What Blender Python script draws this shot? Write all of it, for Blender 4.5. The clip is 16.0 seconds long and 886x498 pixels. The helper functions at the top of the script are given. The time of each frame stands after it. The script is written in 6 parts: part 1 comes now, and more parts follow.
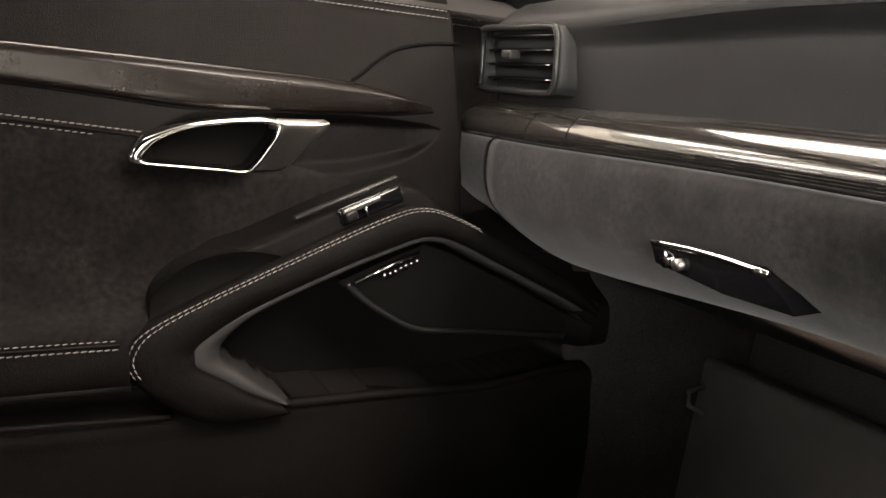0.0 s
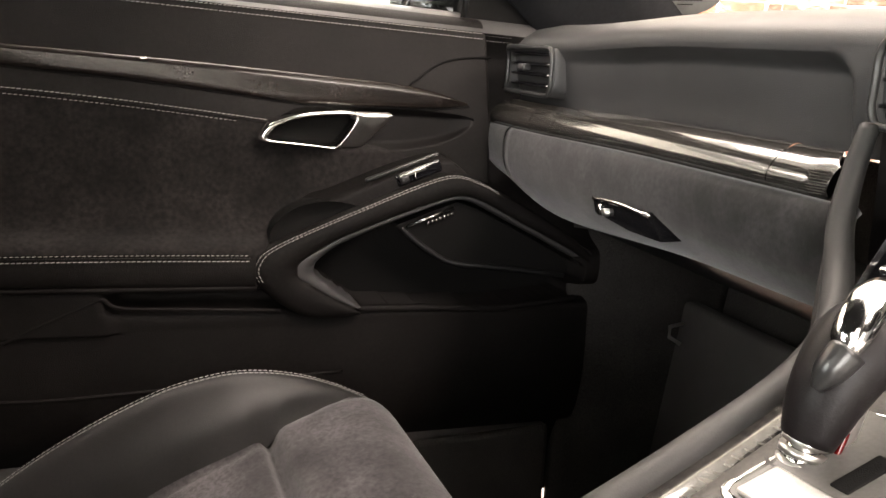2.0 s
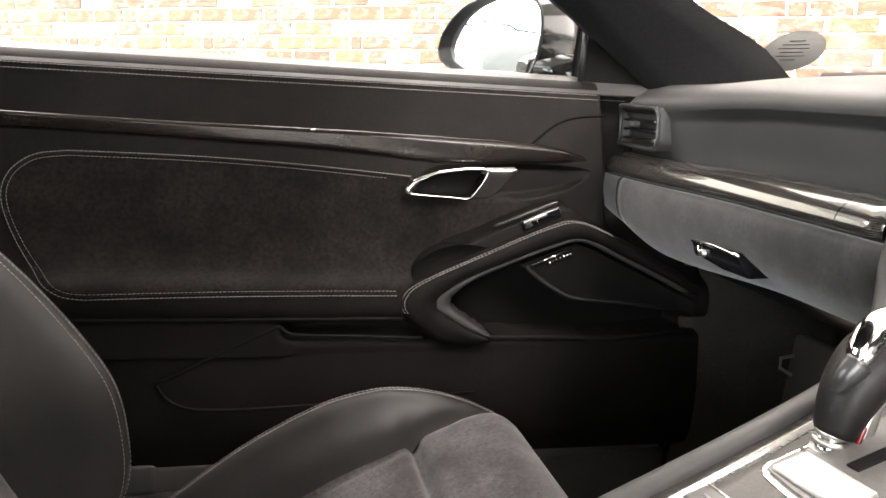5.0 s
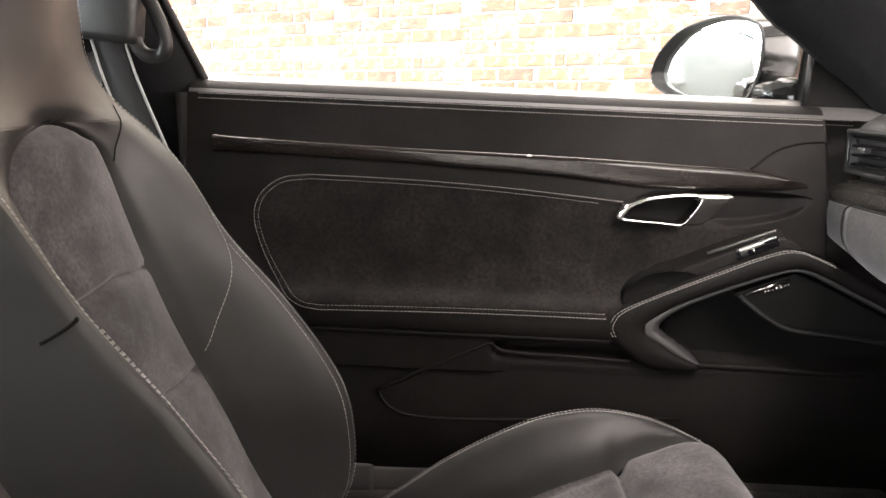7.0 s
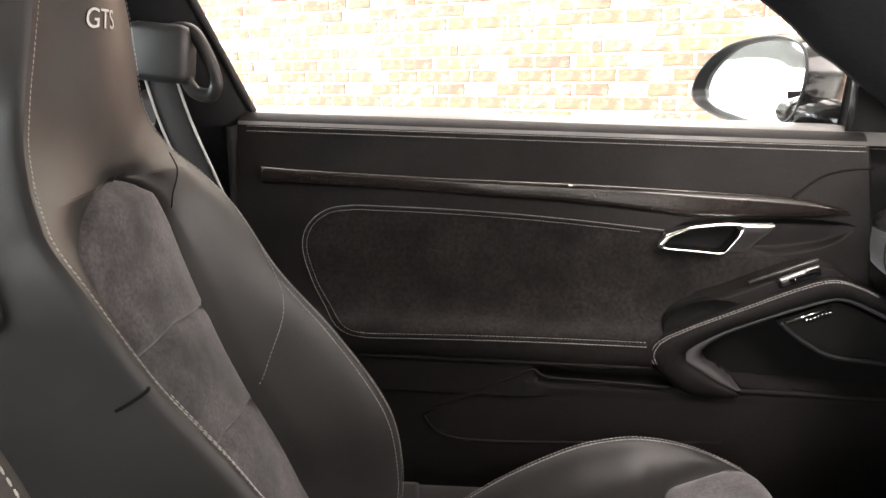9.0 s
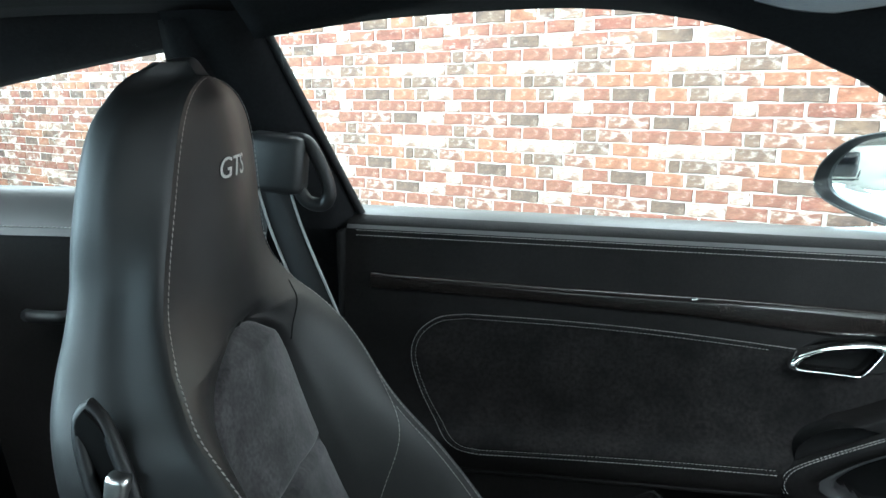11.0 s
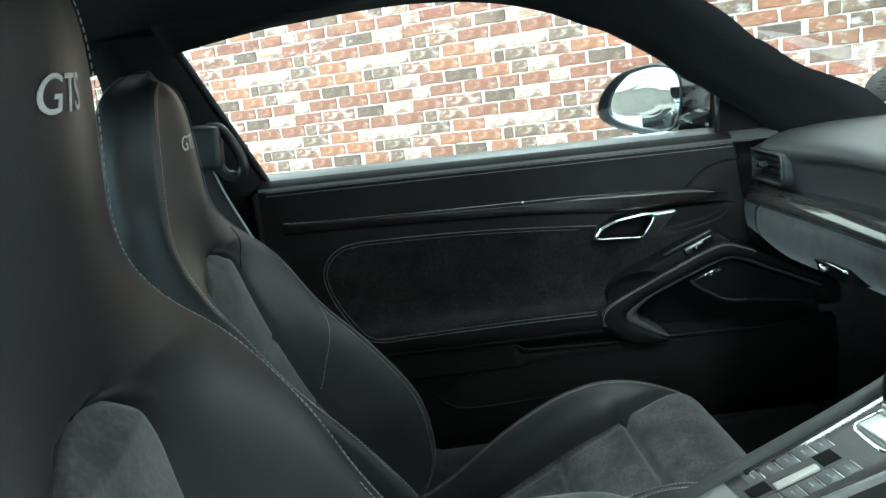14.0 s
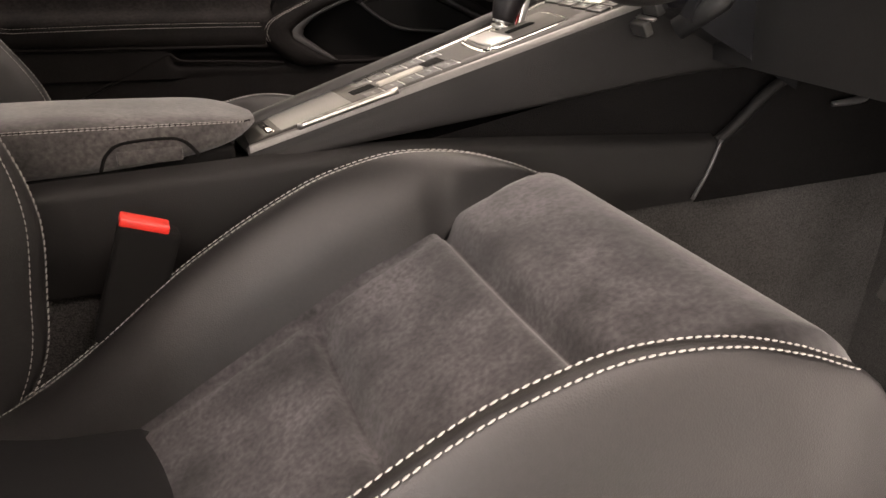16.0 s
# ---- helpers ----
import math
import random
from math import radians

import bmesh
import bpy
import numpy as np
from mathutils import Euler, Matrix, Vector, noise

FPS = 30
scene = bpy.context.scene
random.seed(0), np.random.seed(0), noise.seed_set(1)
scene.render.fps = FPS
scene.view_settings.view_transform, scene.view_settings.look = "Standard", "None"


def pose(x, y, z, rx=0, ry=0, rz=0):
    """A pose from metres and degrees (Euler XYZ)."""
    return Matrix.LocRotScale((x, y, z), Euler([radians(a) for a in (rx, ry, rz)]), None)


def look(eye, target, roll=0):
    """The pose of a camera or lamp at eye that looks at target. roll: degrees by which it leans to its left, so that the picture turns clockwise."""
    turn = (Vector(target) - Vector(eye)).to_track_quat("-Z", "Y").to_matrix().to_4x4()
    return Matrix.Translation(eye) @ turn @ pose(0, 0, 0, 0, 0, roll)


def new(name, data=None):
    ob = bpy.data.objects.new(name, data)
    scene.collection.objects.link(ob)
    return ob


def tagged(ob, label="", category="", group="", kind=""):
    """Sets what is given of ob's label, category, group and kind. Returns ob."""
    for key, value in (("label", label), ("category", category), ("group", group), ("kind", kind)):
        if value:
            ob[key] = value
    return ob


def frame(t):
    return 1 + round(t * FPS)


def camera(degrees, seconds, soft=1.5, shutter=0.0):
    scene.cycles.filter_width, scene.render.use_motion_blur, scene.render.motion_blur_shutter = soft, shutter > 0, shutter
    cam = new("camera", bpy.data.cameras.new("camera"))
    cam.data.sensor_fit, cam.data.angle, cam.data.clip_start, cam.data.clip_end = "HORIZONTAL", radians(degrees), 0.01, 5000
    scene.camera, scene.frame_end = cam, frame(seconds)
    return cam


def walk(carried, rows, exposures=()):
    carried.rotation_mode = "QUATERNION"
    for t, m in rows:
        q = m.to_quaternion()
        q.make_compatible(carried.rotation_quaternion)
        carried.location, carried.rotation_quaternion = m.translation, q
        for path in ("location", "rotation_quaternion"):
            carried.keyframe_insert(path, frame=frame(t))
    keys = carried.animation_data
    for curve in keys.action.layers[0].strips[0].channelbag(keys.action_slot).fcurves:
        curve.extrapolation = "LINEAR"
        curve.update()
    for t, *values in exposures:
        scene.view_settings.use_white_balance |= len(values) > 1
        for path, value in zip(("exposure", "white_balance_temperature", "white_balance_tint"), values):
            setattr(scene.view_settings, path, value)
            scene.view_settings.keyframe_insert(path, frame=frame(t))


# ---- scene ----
cam = camera(56.9, 16.0)
PATH = [
    (0, (0.09, 0.015, 0.804), (1.034, 1.723, 0.368), 2.8),
    (0.5, (0.034, -0.089, 0.821), (0.932, 1.648, 0.402), 3.5),
    (1, (0.004, -0.171, 0.828), (0.838, 1.588, 0.369), 3.8),
    (1.5, (0.021, -0.244, 0.838), (0.78, 1.536, 0.334), 3.3),
    (2, (0.023, -0.292, 0.841), (0.754, 1.505, 0.354), 3.0),
    (2.5, (0.026, -0.343, 0.856), (0.706, 1.491, 0.44), 2.5),
    (3, (-0.001, -0.408, 0.879), (0.626, 1.452, 0.496), 2.6),
    (5.5, (-0.026, -0.448, 0.879), (0.267, 1.488, 0.47), -0.1),
    (6, (-0.049, -0.463, 0.893), (0.058, 1.494, 0.496), -0.1),
    (6.5, (-0.052, -0.473, 0.905), (-0.043, 1.489, 0.517), -0.1),
    (7, (-0.048, -0.475, 0.902), (-0.084, 1.487, 0.52), -0.2),
    (7.5, (-0.049, -0.479, 0.902), (-0.096, 1.482, 0.515), -0.4),
    (8, (-0.053, -0.493, 0.908), (-0.107, 1.468, 0.521), -0.4),
    (10.3, (-0.094, -0.453, 1.104), (-0.312, 1.463, 0.574), -1.6),
    (10.5, (-0.109, -0.446, 1.111), (-0.332, 1.479, 0.615), -1.4),
    (11, (-0.145, -0.418, 1.129), (-0.405, 1.517, 0.699), -1.2),
    (11.5, (-0.186, -0.346, 1.138), (-0.588, 1.578, 0.768), -0.5),
    (12, (-0.22, -0.309, 1.128), (-0.749, 1.599, 0.84), -0.7),
    (12.5, (-0.209, -0.373, 1.129), (-0.742, 1.541, 0.893), -2.5),
    (13, (-0.171, -0.552, 1.14), (-0.6, 1.385, 0.884), -5.4),
    (13.5, (-0.171, -0.721, 1.139), (-0.365, 1.239, 0.792), -6.8),
    (14, (-0.167, -0.831, 1.106), (-0.096, 1.115, 0.648), -8.6),
    (14.5, (-0.154, -0.876, 1.048), (0.154, 1.009, 0.455), -4.7),
    (15, (-0.11, -0.89, 0.98), (0.26, 0.959, 0.314), -2.7),
    (15.5, (-0.083, -0.888, 0.86), (0.389, 0.91, 0.121), -2.2),
    (16, (-0.057, -0.882, 0.781), (0.577, 0.848, 0.003), -1.0),
]
EXPOSURE = [
    (0.0, 0.4, 7700, 24), (1.5, 0.6, 7500, 24), (2.0, 0.7, 7500, 24), (3.0, 0.9, 7000, 21), (5.5, 0.9, 6950, 22), (7.0, 1.05, 7000, 23), (8.2, 1.05, 7000, 23), (10.3, 1.0, 6800, 17), (10.6, 0.75, 6500, 12), (11.0, 0.2, 5400, 1), (11.6, -0.2, 5500, -1),
    (13.0, -0.30, 5450, -2), (13.6, -0.15, 5400, -5), (14.5, 0.1, 5400, -7), (15.0, 0.25, 6600, 10), (15.6, -0.05, 7800, 30), (16.0, 0.1, 7700, 28),
]
walk(cam, [(t, look(eye, target, roll)) for t, eye, target, roll in PATH], EXPOSURE)

# ---- world and light ----
world = bpy.data.worlds.new("world")
scene.world = world
world.use_nodes = True
world.node_tree.nodes["Background"].inputs[0].default_value = (0.75, 0.8, 0.85, 1)
world.node_tree.nodes["Background"].inputs[1].default_value = 0.05


def area_lamp(name, x, y, z, target, sx, sy, watts, colour):
    d = bpy.data.lights.new(name, "AREA")
    d.shape, d.size, d.size_y, d.energy, d.color = "RECTANGLE", sx, sy, watts, colour
    ob = new(name, d)
    ob.matrix_world = look((x, y, z), target)
    return ob


# daylight through the shop windows behind the driver's side, a front fill, and the ceiling panels
area_lamp("window_and_fill_light", -3.5, -6.8, 1.9, (-0.4, 0.2, 1.0), 3.6, 3.0, 400, (0.86, 0.97, 1.0))
area_lamp("window_and_fill_light", -12.6, -1.5, 2.1, (-0.6, 0, 1.1), 9.0, 3.2, 2600, (0.80, 0.97, 1.0))
# added fill from the front to lift the seat fronts; no window there
area_lamp("window_and_fill_light", 9.4, -1.0, 2.0, (0, 0, 1.0), 8.0, 3.0, 700, (1.0, 0.97, 0.93))
LEFT_PANELS = [(-3.6, 3.7), (-1.4, 3.0), (0.75, 2.1), (3.0, 0.9)]
RIGHT_PANELS = [(-4.6, -3.2), (-1.6, -3.2), (1.4, -3.2), (4.4, -3.2)]
REAR_PANELS = [(-8.2, 7.2), (-7.8, 2.8), (-10.2, 5.0), (-7.6, -1.2)]
for lx, ly in REAR_PANELS:
    area_lamp("ceiling_panel_lamp", lx, ly, 3.86, (lx, ly, 0), 1.1, 3.0, 300, (0.93, 0.99, 1.0))
for lx, ly in LEFT_PANELS:
    area_lamp("ceiling_panel_lamp", lx, ly, 3.86, (lx, ly, 0), 1.1, 3.2, 145, (1.0, 0.98, 0.94))
for lx, ly in RIGHT_PANELS:
    area_lamp("ceiling_panel_lamp", lx, ly, 3.86, (lx, ly, 0), 1.1, 3.0, 220, (1.0, 0.98, 0.94))


# ---- materials ----
def mat(name, base, rough=0.5, metal=0.0, grain=0.0, gscale=400.0, bump=0.0, bscale=600.0, stain=0.0, sscale=6.0, coat=0.0, sheen=0.0, spec=0.5):
    m = bpy.data.materials.new(name)
    m.use_nodes = True
    nt, p = m.node_tree, m.node_tree.nodes["Principled BSDF"]
    p.inputs["Base Color"].default_value = (*base, 1)
    p.inputs["Roughness"].default_value, p.inputs["Metallic"].default_value = rough, metal
    p.inputs["Coat Weight"].default_value, p.inputs["Coat Roughness"].default_value = coat, 0.03
    p.inputs["Sheen Weight"].default_value, p.inputs["Sheen Roughness"].default_value = sheen, 0.5
    p.inputs["Specular IOR Level"].default_value = spec
    tc = nt.nodes.new("ShaderNodeTexCoord")
    if grain or stain:
        col = None
        for amount, scale in ((grain, gscale), (stain, sscale)):
            if not amount:
                continue
            n = nt.nodes.new("ShaderNodeTexNoise")
            n.inputs["Scale"].default_value, n.inputs["Detail"].default_value = scale, 4.0
            nt.links.new(tc.outputs["Object"], n.inputs["Vector"])
            r = nt.nodes.new("ShaderNodeMapRange")
            r.inputs["From Min"].default_value, r.inputs["From Max"].default_value = 0.3, 0.7
            r.inputs["To Min"].default_value, r.inputs["To Max"].default_value = 1 - amount, 1 + amount
            nt.links.new(n.outputs["Fac"], r.inputs["Value"])
            v = nt.nodes.new("ShaderNodeVectorMath")
            v.operation = "SCALE"
            if col is None:
                v.inputs[0].default_value = base
            else:
                nt.links.new(col, v.inputs[0])
            nt.links.new(r.outputs[0], v.inputs["Scale"])
            col = v.outputs[0]
        nt.links.new(col, p.inputs["Base Color"])
    if bump:
        n = nt.nodes.new("ShaderNodeTexVoronoi" if bscale > 300 else "ShaderNodeTexNoise")
        n.inputs["Scale"].default_value = bscale
        nt.links.new(tc.outputs["Object"], n.inputs["Vector"])
        b = nt.nodes.new("ShaderNodeBump")
        b.inputs["Strength"].default_value, b.inputs["Distance"].default_value = bump, 0.002
        nt.links.new(n.outputs[0], b.inputs["Height"])
        nt.links.new(b.outputs[0], p.inputs["Normal"])
    return m


LEATHER_SIDE = mat("smooth_side_leather", (0.0215, 0.0213, 0.0210), 0.55, spec=0.3, bump=0.05, bscale=900, stain=0.15, sscale=9)
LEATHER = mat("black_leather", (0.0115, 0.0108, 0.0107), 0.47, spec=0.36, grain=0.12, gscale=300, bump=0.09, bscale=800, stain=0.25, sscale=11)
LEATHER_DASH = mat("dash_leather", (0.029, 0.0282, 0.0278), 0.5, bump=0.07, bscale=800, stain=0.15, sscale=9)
# paler base carries the window light that falls along the ledges
LEATHER_LEDGE_LIT = mat("lit_ledge_leather", (0.050, 0.049, 0.048), 0.38, spec=0.5, bump=0.06, bscale=800, stain=0.12, sscale=9)
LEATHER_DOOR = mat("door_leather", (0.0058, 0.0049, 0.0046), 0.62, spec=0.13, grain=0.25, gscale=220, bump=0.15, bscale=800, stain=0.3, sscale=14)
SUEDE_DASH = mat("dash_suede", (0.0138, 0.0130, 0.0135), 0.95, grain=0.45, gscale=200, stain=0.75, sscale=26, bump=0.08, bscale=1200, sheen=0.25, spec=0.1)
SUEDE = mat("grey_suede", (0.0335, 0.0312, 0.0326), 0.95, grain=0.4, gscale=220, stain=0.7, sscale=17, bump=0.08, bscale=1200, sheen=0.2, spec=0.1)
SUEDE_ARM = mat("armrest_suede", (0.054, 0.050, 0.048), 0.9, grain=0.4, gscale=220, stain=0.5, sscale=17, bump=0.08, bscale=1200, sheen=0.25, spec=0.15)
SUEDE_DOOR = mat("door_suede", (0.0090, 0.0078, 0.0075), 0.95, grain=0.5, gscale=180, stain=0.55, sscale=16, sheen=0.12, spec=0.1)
SUEDE_ROOF = mat("roof_suede", (0.0092, 0.0092, 0.0098), 0.95, grain=0.2, gscale=200, stain=0.15, sscale=6, spec=0.1)
PLASTIC = mat("black_plastic", (0.008, 0.008, 0.0083), 0.5, bump=0.1, bscale=1500, stain=0.1, sscale=12)
GREY_PLASTIC = mat("grey_satin_plastic", (0.045, 0.044, 0.044), 0.38, bump=0.05, bscale=1500, stain=0.1, sscale=10)
BUTTON = mat("dark_button", (0.030, 0.029, 0.028), 0.34, stain=0.1, sscale=20)
SATIN_RIM = mat("satin_vent_rim", (0.040, 0.040, 0.039), 0.28, 0.3, stain=0.1, sscale=14)
VENT_SATIN = mat("dark_satin_vent", (0.018, 0.018, 0.018), 0.3, stain=0.1, sscale=14)
GLOSS_BLACK = mat("gloss_black", (0.006, 0.006, 0.007), 0.08, stain=0.1, sscale=5, coat=0.6)
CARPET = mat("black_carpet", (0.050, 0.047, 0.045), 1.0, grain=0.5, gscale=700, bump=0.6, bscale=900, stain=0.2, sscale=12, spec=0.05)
CHROME = mat("polished_chrome", (0.75, 0.74, 0.72), 0.12, 1.0, stain=0.05, sscale=20)
SATIN = mat("satin_silver", (0.55, 0.54, 0.52), 0.33, 1.0, grain=0.06, gscale=300)
THREAD = mat("silver_thread", (0.26, 0.25, 0.235), 0.7, grain=0.2, gscale=900)
THREAD_DOOR = mat("grey_thread", (0.27, 0.255, 0.24), 0.7, grain=0.2, gscale=900)
FOOTWELL = mat("footwell_plastic", (0.066, 0.063, 0.060), 0.7, bump=0.2, bscale=900, stain=0.2, sscale=12)
SILVER_THREAD = mat("silver_embroidery", (0.40, 0.40, 0.385), 0.55, grain=0.2, gscale=900)
# black for cloth, and for hollows that are only in shade
CLOTH = mat("black_cloth_and_recess_shade", (0.006, 0.0058, 0.0056), 0.9, bump=0.3, bscale=1400, spec=0.1)
RED = mat("red_plastic", (0.65, 0.03, 0.02), 0.35, stain=0.1, sscale=30)
RED_DARK = mat("red_reflector", (0.09, 0.004, 0.004), 0.2, stain=0.1, sscale=60)
# cream base paints in the warm light that the dark screen reflects
SCREEN = mat("screen_warm_reflection", (0.25, 0.22, 0.18), 0.18, stain=0.1, sscale=5)
GOLD = mat("gold_badge", (0.75, 0.45, 0.14), 0.3, 0.6, stain=0.1, sscale=60)
WHITE_INK = mat("pale_print", (0.6, 0.6, 0.58), 0.6, stain=0.05, sscale=60)
SILL = mat("sill_grey", (0.06, 0.057, 0.055), 0.5, grain=0.1, gscale=200, stain=0.15, sscale=10)
BELT_GREY = mat("belt_edge_silver", (0.27, 0.27, 0.26), 0.6, grain=0.2, gscale=900)
BELT_WEB = mat("belt_webbing", (0.012, 0.012, 0.013), 0.8, bump=0.3, bscale=1200)
STICKER = mat("grey_sticker", (0.055, 0.055, 0.052), 0.95, spec=0.05, stain=0.1, sscale=40)
PAINT_WHITE = mat("white_car_paint", (0.72, 0.70, 0.64), 0.2, stain=0.03, sscale=2, coat=0.8)
PAINT_GREY = mat("grey_car_paint", (0.12, 0.13, 0.14), 0.2, stain=0.03, sscale=2, coat=0.8)
PAINT_BLACK = mat("black_car_paint", (0.004, 0.004, 0.004), 0.12, stain=0.05, sscale=2, spec=0.22)
RUBBER = mat("tyre_rubber", (0.012, 0.012, 0.012), 0.8, bump=0.2, bscale=400)
WALL_WHITE = mat("white_wall_paint", (0.78, 0.78, 0.75), 0.7, grain=0.03, gscale=80, stain=0.04, sscale=1)
FLOOR_GREY = mat("polished_grey_floor", (0.42, 0.43, 0.42), 0.22, grain=0.06, gscale=30, stain=0.12, sscale=0.8)
MORTAR = mat("white_mortar", (0.66, 0.615, 0.54), 0.9, grain=0.08, gscale=60, stain=0.1, sscale=4, bump=0.4, bscale=120)


def carbon():
    """Dark lacquer over fine ribs of fibre."""
    m = mat("carbon_fibre", (0.03, 0.03, 0.03), 0.17, coat=1.0)
    nt, p = m.node_tree, m.node_tree.nodes["Principled BSDF"]
    tc = nt.nodes.new("ShaderNodeTexCoord")
    wv = nt.nodes.new("ShaderNodeTexWave")
    wv.wave_type, wv.bands_direction = "BANDS", "Z"
    wv.inputs["Scale"].default_value, wv.inputs["Distortion"].default_value = 150, 0.4
    nz = nt.nodes.new("ShaderNodeTexNoise")
    nz.inputs["Scale"].default_value, nz.inputs["Detail"].default_value = 60, 3
    mul = nt.nodes.new("ShaderNodeMath")
    mul.operation = "MULTIPLY"
    ramp = nt.nodes.new("ShaderNodeMix")
    ramp.data_type = "RGBA"
    ramp.inputs["A"].default_value, ramp.inputs["B"].default_value = (0.008, 0.0075, 0.007, 1), (0.075, 0.068, 0.060, 1)
    nt.links.new(tc.outputs["Object"], wv.inputs["Vector"])
    nt.links.new(tc.outputs["Object"], nz.inputs["Vector"])
    nt.links.new(wv.outputs["Fac"], mul.inputs[0])
    nt.links.new(nz.outputs["Fac"], mul.inputs[1])
    nt.links.new(mul.outputs[0], ramp.inputs["Factor"])
    nt.links.new(ramp.outputs["Result"], p.inputs["Base Color"])
    return m


CARBON = carbon()
CARBON_DOOR = mat("dark_lacquered_strip", (0.010, 0.0075, 0.0065), 0.24, grain=0.5, gscale=420, stain=0.3, sscale=30, coat=0.15, spec=0.35, bump=0.06, bscale=45)


def pane_material():
    m = bpy.data.materials.new("window_glass")
    m.use_nodes = True
    nt = m.node_tree
    nt.nodes.remove(nt.nodes["Principled BSDF"])
    tr, gl, mx, fr = (nt.nodes.new("ShaderNode" + k) for k in ("BsdfTransparent", "BsdfGlossy", "MixShader", "Fresnel"))
    tr.inputs[0].default_value, gl.inputs["Roughness"].default_value, fr.inputs[0].default_value = (0.93, 0.96, 0.95, 1), 0.0, 1.3
    nt.links.new(fr.outputs[0], mx.inputs[0])
    nt.links.new(tr.outputs[0], mx.inputs[1])
    nt.links.new(gl.outputs[0], mx.inputs[2])
    nt.links.new(mx.outputs[0], nt.nodes["Material Output"].inputs[0])
    return m


GLASS = pane_material()
MIRROR = mat("mirror_glass", (0.86, 0.88, 0.87), 0.01, 1.0)


# ---- mesh helpers ----
def thing(name, label, category, group="", kind=""):
    return tagged(new(name), label, category, group, kind)


def part(name, bm, material, parent, label="", smooth=True, solid=0.0, bevel=0.0, category="", kind="", level=0):
    me = bpy.data.meshes.new(name)
    if isinstance(bm, tuple):
        me.from_pydata(bm[0], [], bm[1])
    else:
        bm.to_mesh(me)
        bm.free()
    me.validate()
    if material:
        me.materials.append(material)
    if smooth:
        me.polygons.foreach_set("use_smooth", [True] * len(me.polygons))
    ob = new(name, me)
    if parent:
        ob.parent = parent
    if solid:
        s = ob.modifiers.new("thickness", "SOLIDIFY")
        s.thickness, s.offset = solid, -1
    if bevel:
        b = ob.modifiers.new("soft_edges", "BEVEL")
        b.width, b.segments, b.limit_method = bevel, 2, "ANGLE"
    return tagged(ob, label, category, "", kind)


def cr(pts, n):
    """A smooth curve through the points, n points long."""
    p = [np.array(q, float) for q in pts]
    p = [2 * p[0] - p[1]] + p + [2 * p[-1] - p[-2]]
    out = []
    for i in range(n):
        s = i / (n - 1) * (len(p) - 3)
        k = min(int(s), len(p) - 4)
        u = s - k
        a, b, c, d = p[k:k + 4]
        out.append(0.5 * (2 * b + (c - a) * u + (2 * a - 5 * b + 4 * c - d) * u * u + (3 * b - a - 3 * c + d) * u ** 3))
    return out


def ip(x, table):
    """Smooth reading of a table of (x, value) rows."""
    xs, ys = [r[0] for r in table], [r[1] for r in table]
    if x <= xs[0]:
        return ys[0]
    if x >= xs[-1]:
        return ys[-1]
    k = max(i for i in range(len(xs) - 1) if xs[i] <= x)
    u = (x - xs[k]) / (xs[k + 1] - xs[k])
    m = [(ys[min(i + 1, len(ys) - 1)] - ys[max(i - 1, 0)]) / (xs[min(i + 1, len(xs) - 1)] - xs[max(i - 1, 0)]) for i in (k, k + 1)]
    h = xs[k + 1] - xs[k]
    return ((2 * u ** 3 - 3 * u * u + 1) * ys[k] + (u ** 3 - 2 * u * u + u) * h * m[0] + (3 * u * u - 2 * u ** 3) * ys[k + 1] + (u ** 3 - u * u) * h * m[1])


def sm(a, b, x):
    u = min(1.0, max(0.0, (x - a) / (b - a)))
    return u * u * (3 - 2 * u)


def rows_mesh(rows, closed=False, caps=False):
    n = len(rows[0])
    vs = [tuple(map(float, p)) for r in rows for p in r]
    fs = []
    for i in range(len(rows) - 1):
        for j in range(n if closed else n - 1):
            k = (j + 1) % n
            fs.append((i * n + j, i * n + k, (i + 1) * n + k, (i + 1) * n + j))
    if caps:
        fs.append(tuple(range(n))[::-1])
        fs.append(tuple(range((len(rows) - 1) * n, len(rows) * n)))
    return vs, fs


def surf(f, nu, nv):
    return rows_mesh([[f(i / nu, j / nv) for j in range(nv + 1)] for i in range(nu + 1)])


def tube(pts, r, k=8, closed=False, flat=1.0, up=(0, 0, 1)):
    """A round or flattened bar along the points; r may be a list."""
    pts = [Vector(map(float, p)) for p in pts]
    n = len(pts)
    rows = []
    for i, p in enumerate(pts):
        a = pts[(i - 1) % n] if closed or i else p
        b = pts[(i + 1) % n] if closed or i < n - 1 else p
        t = (b - a).normalized()
        s = t.cross(Vector(up))
        s = s.normalized() if s.length > 1e-4 else t.orthogonal().normalized()
        u = s.cross(t)
        rad = r[i] if isinstance(r, list) else r
        rows.append([p + s * (rad * flat * math.cos(2 * math.pi * j / k)) + u * (rad * math.sin(2 * math.pi * j / k)) for j in range(k)])
    if closed:
        rows.append(rows[0])
    return rows_mesh(rows, True, not closed)


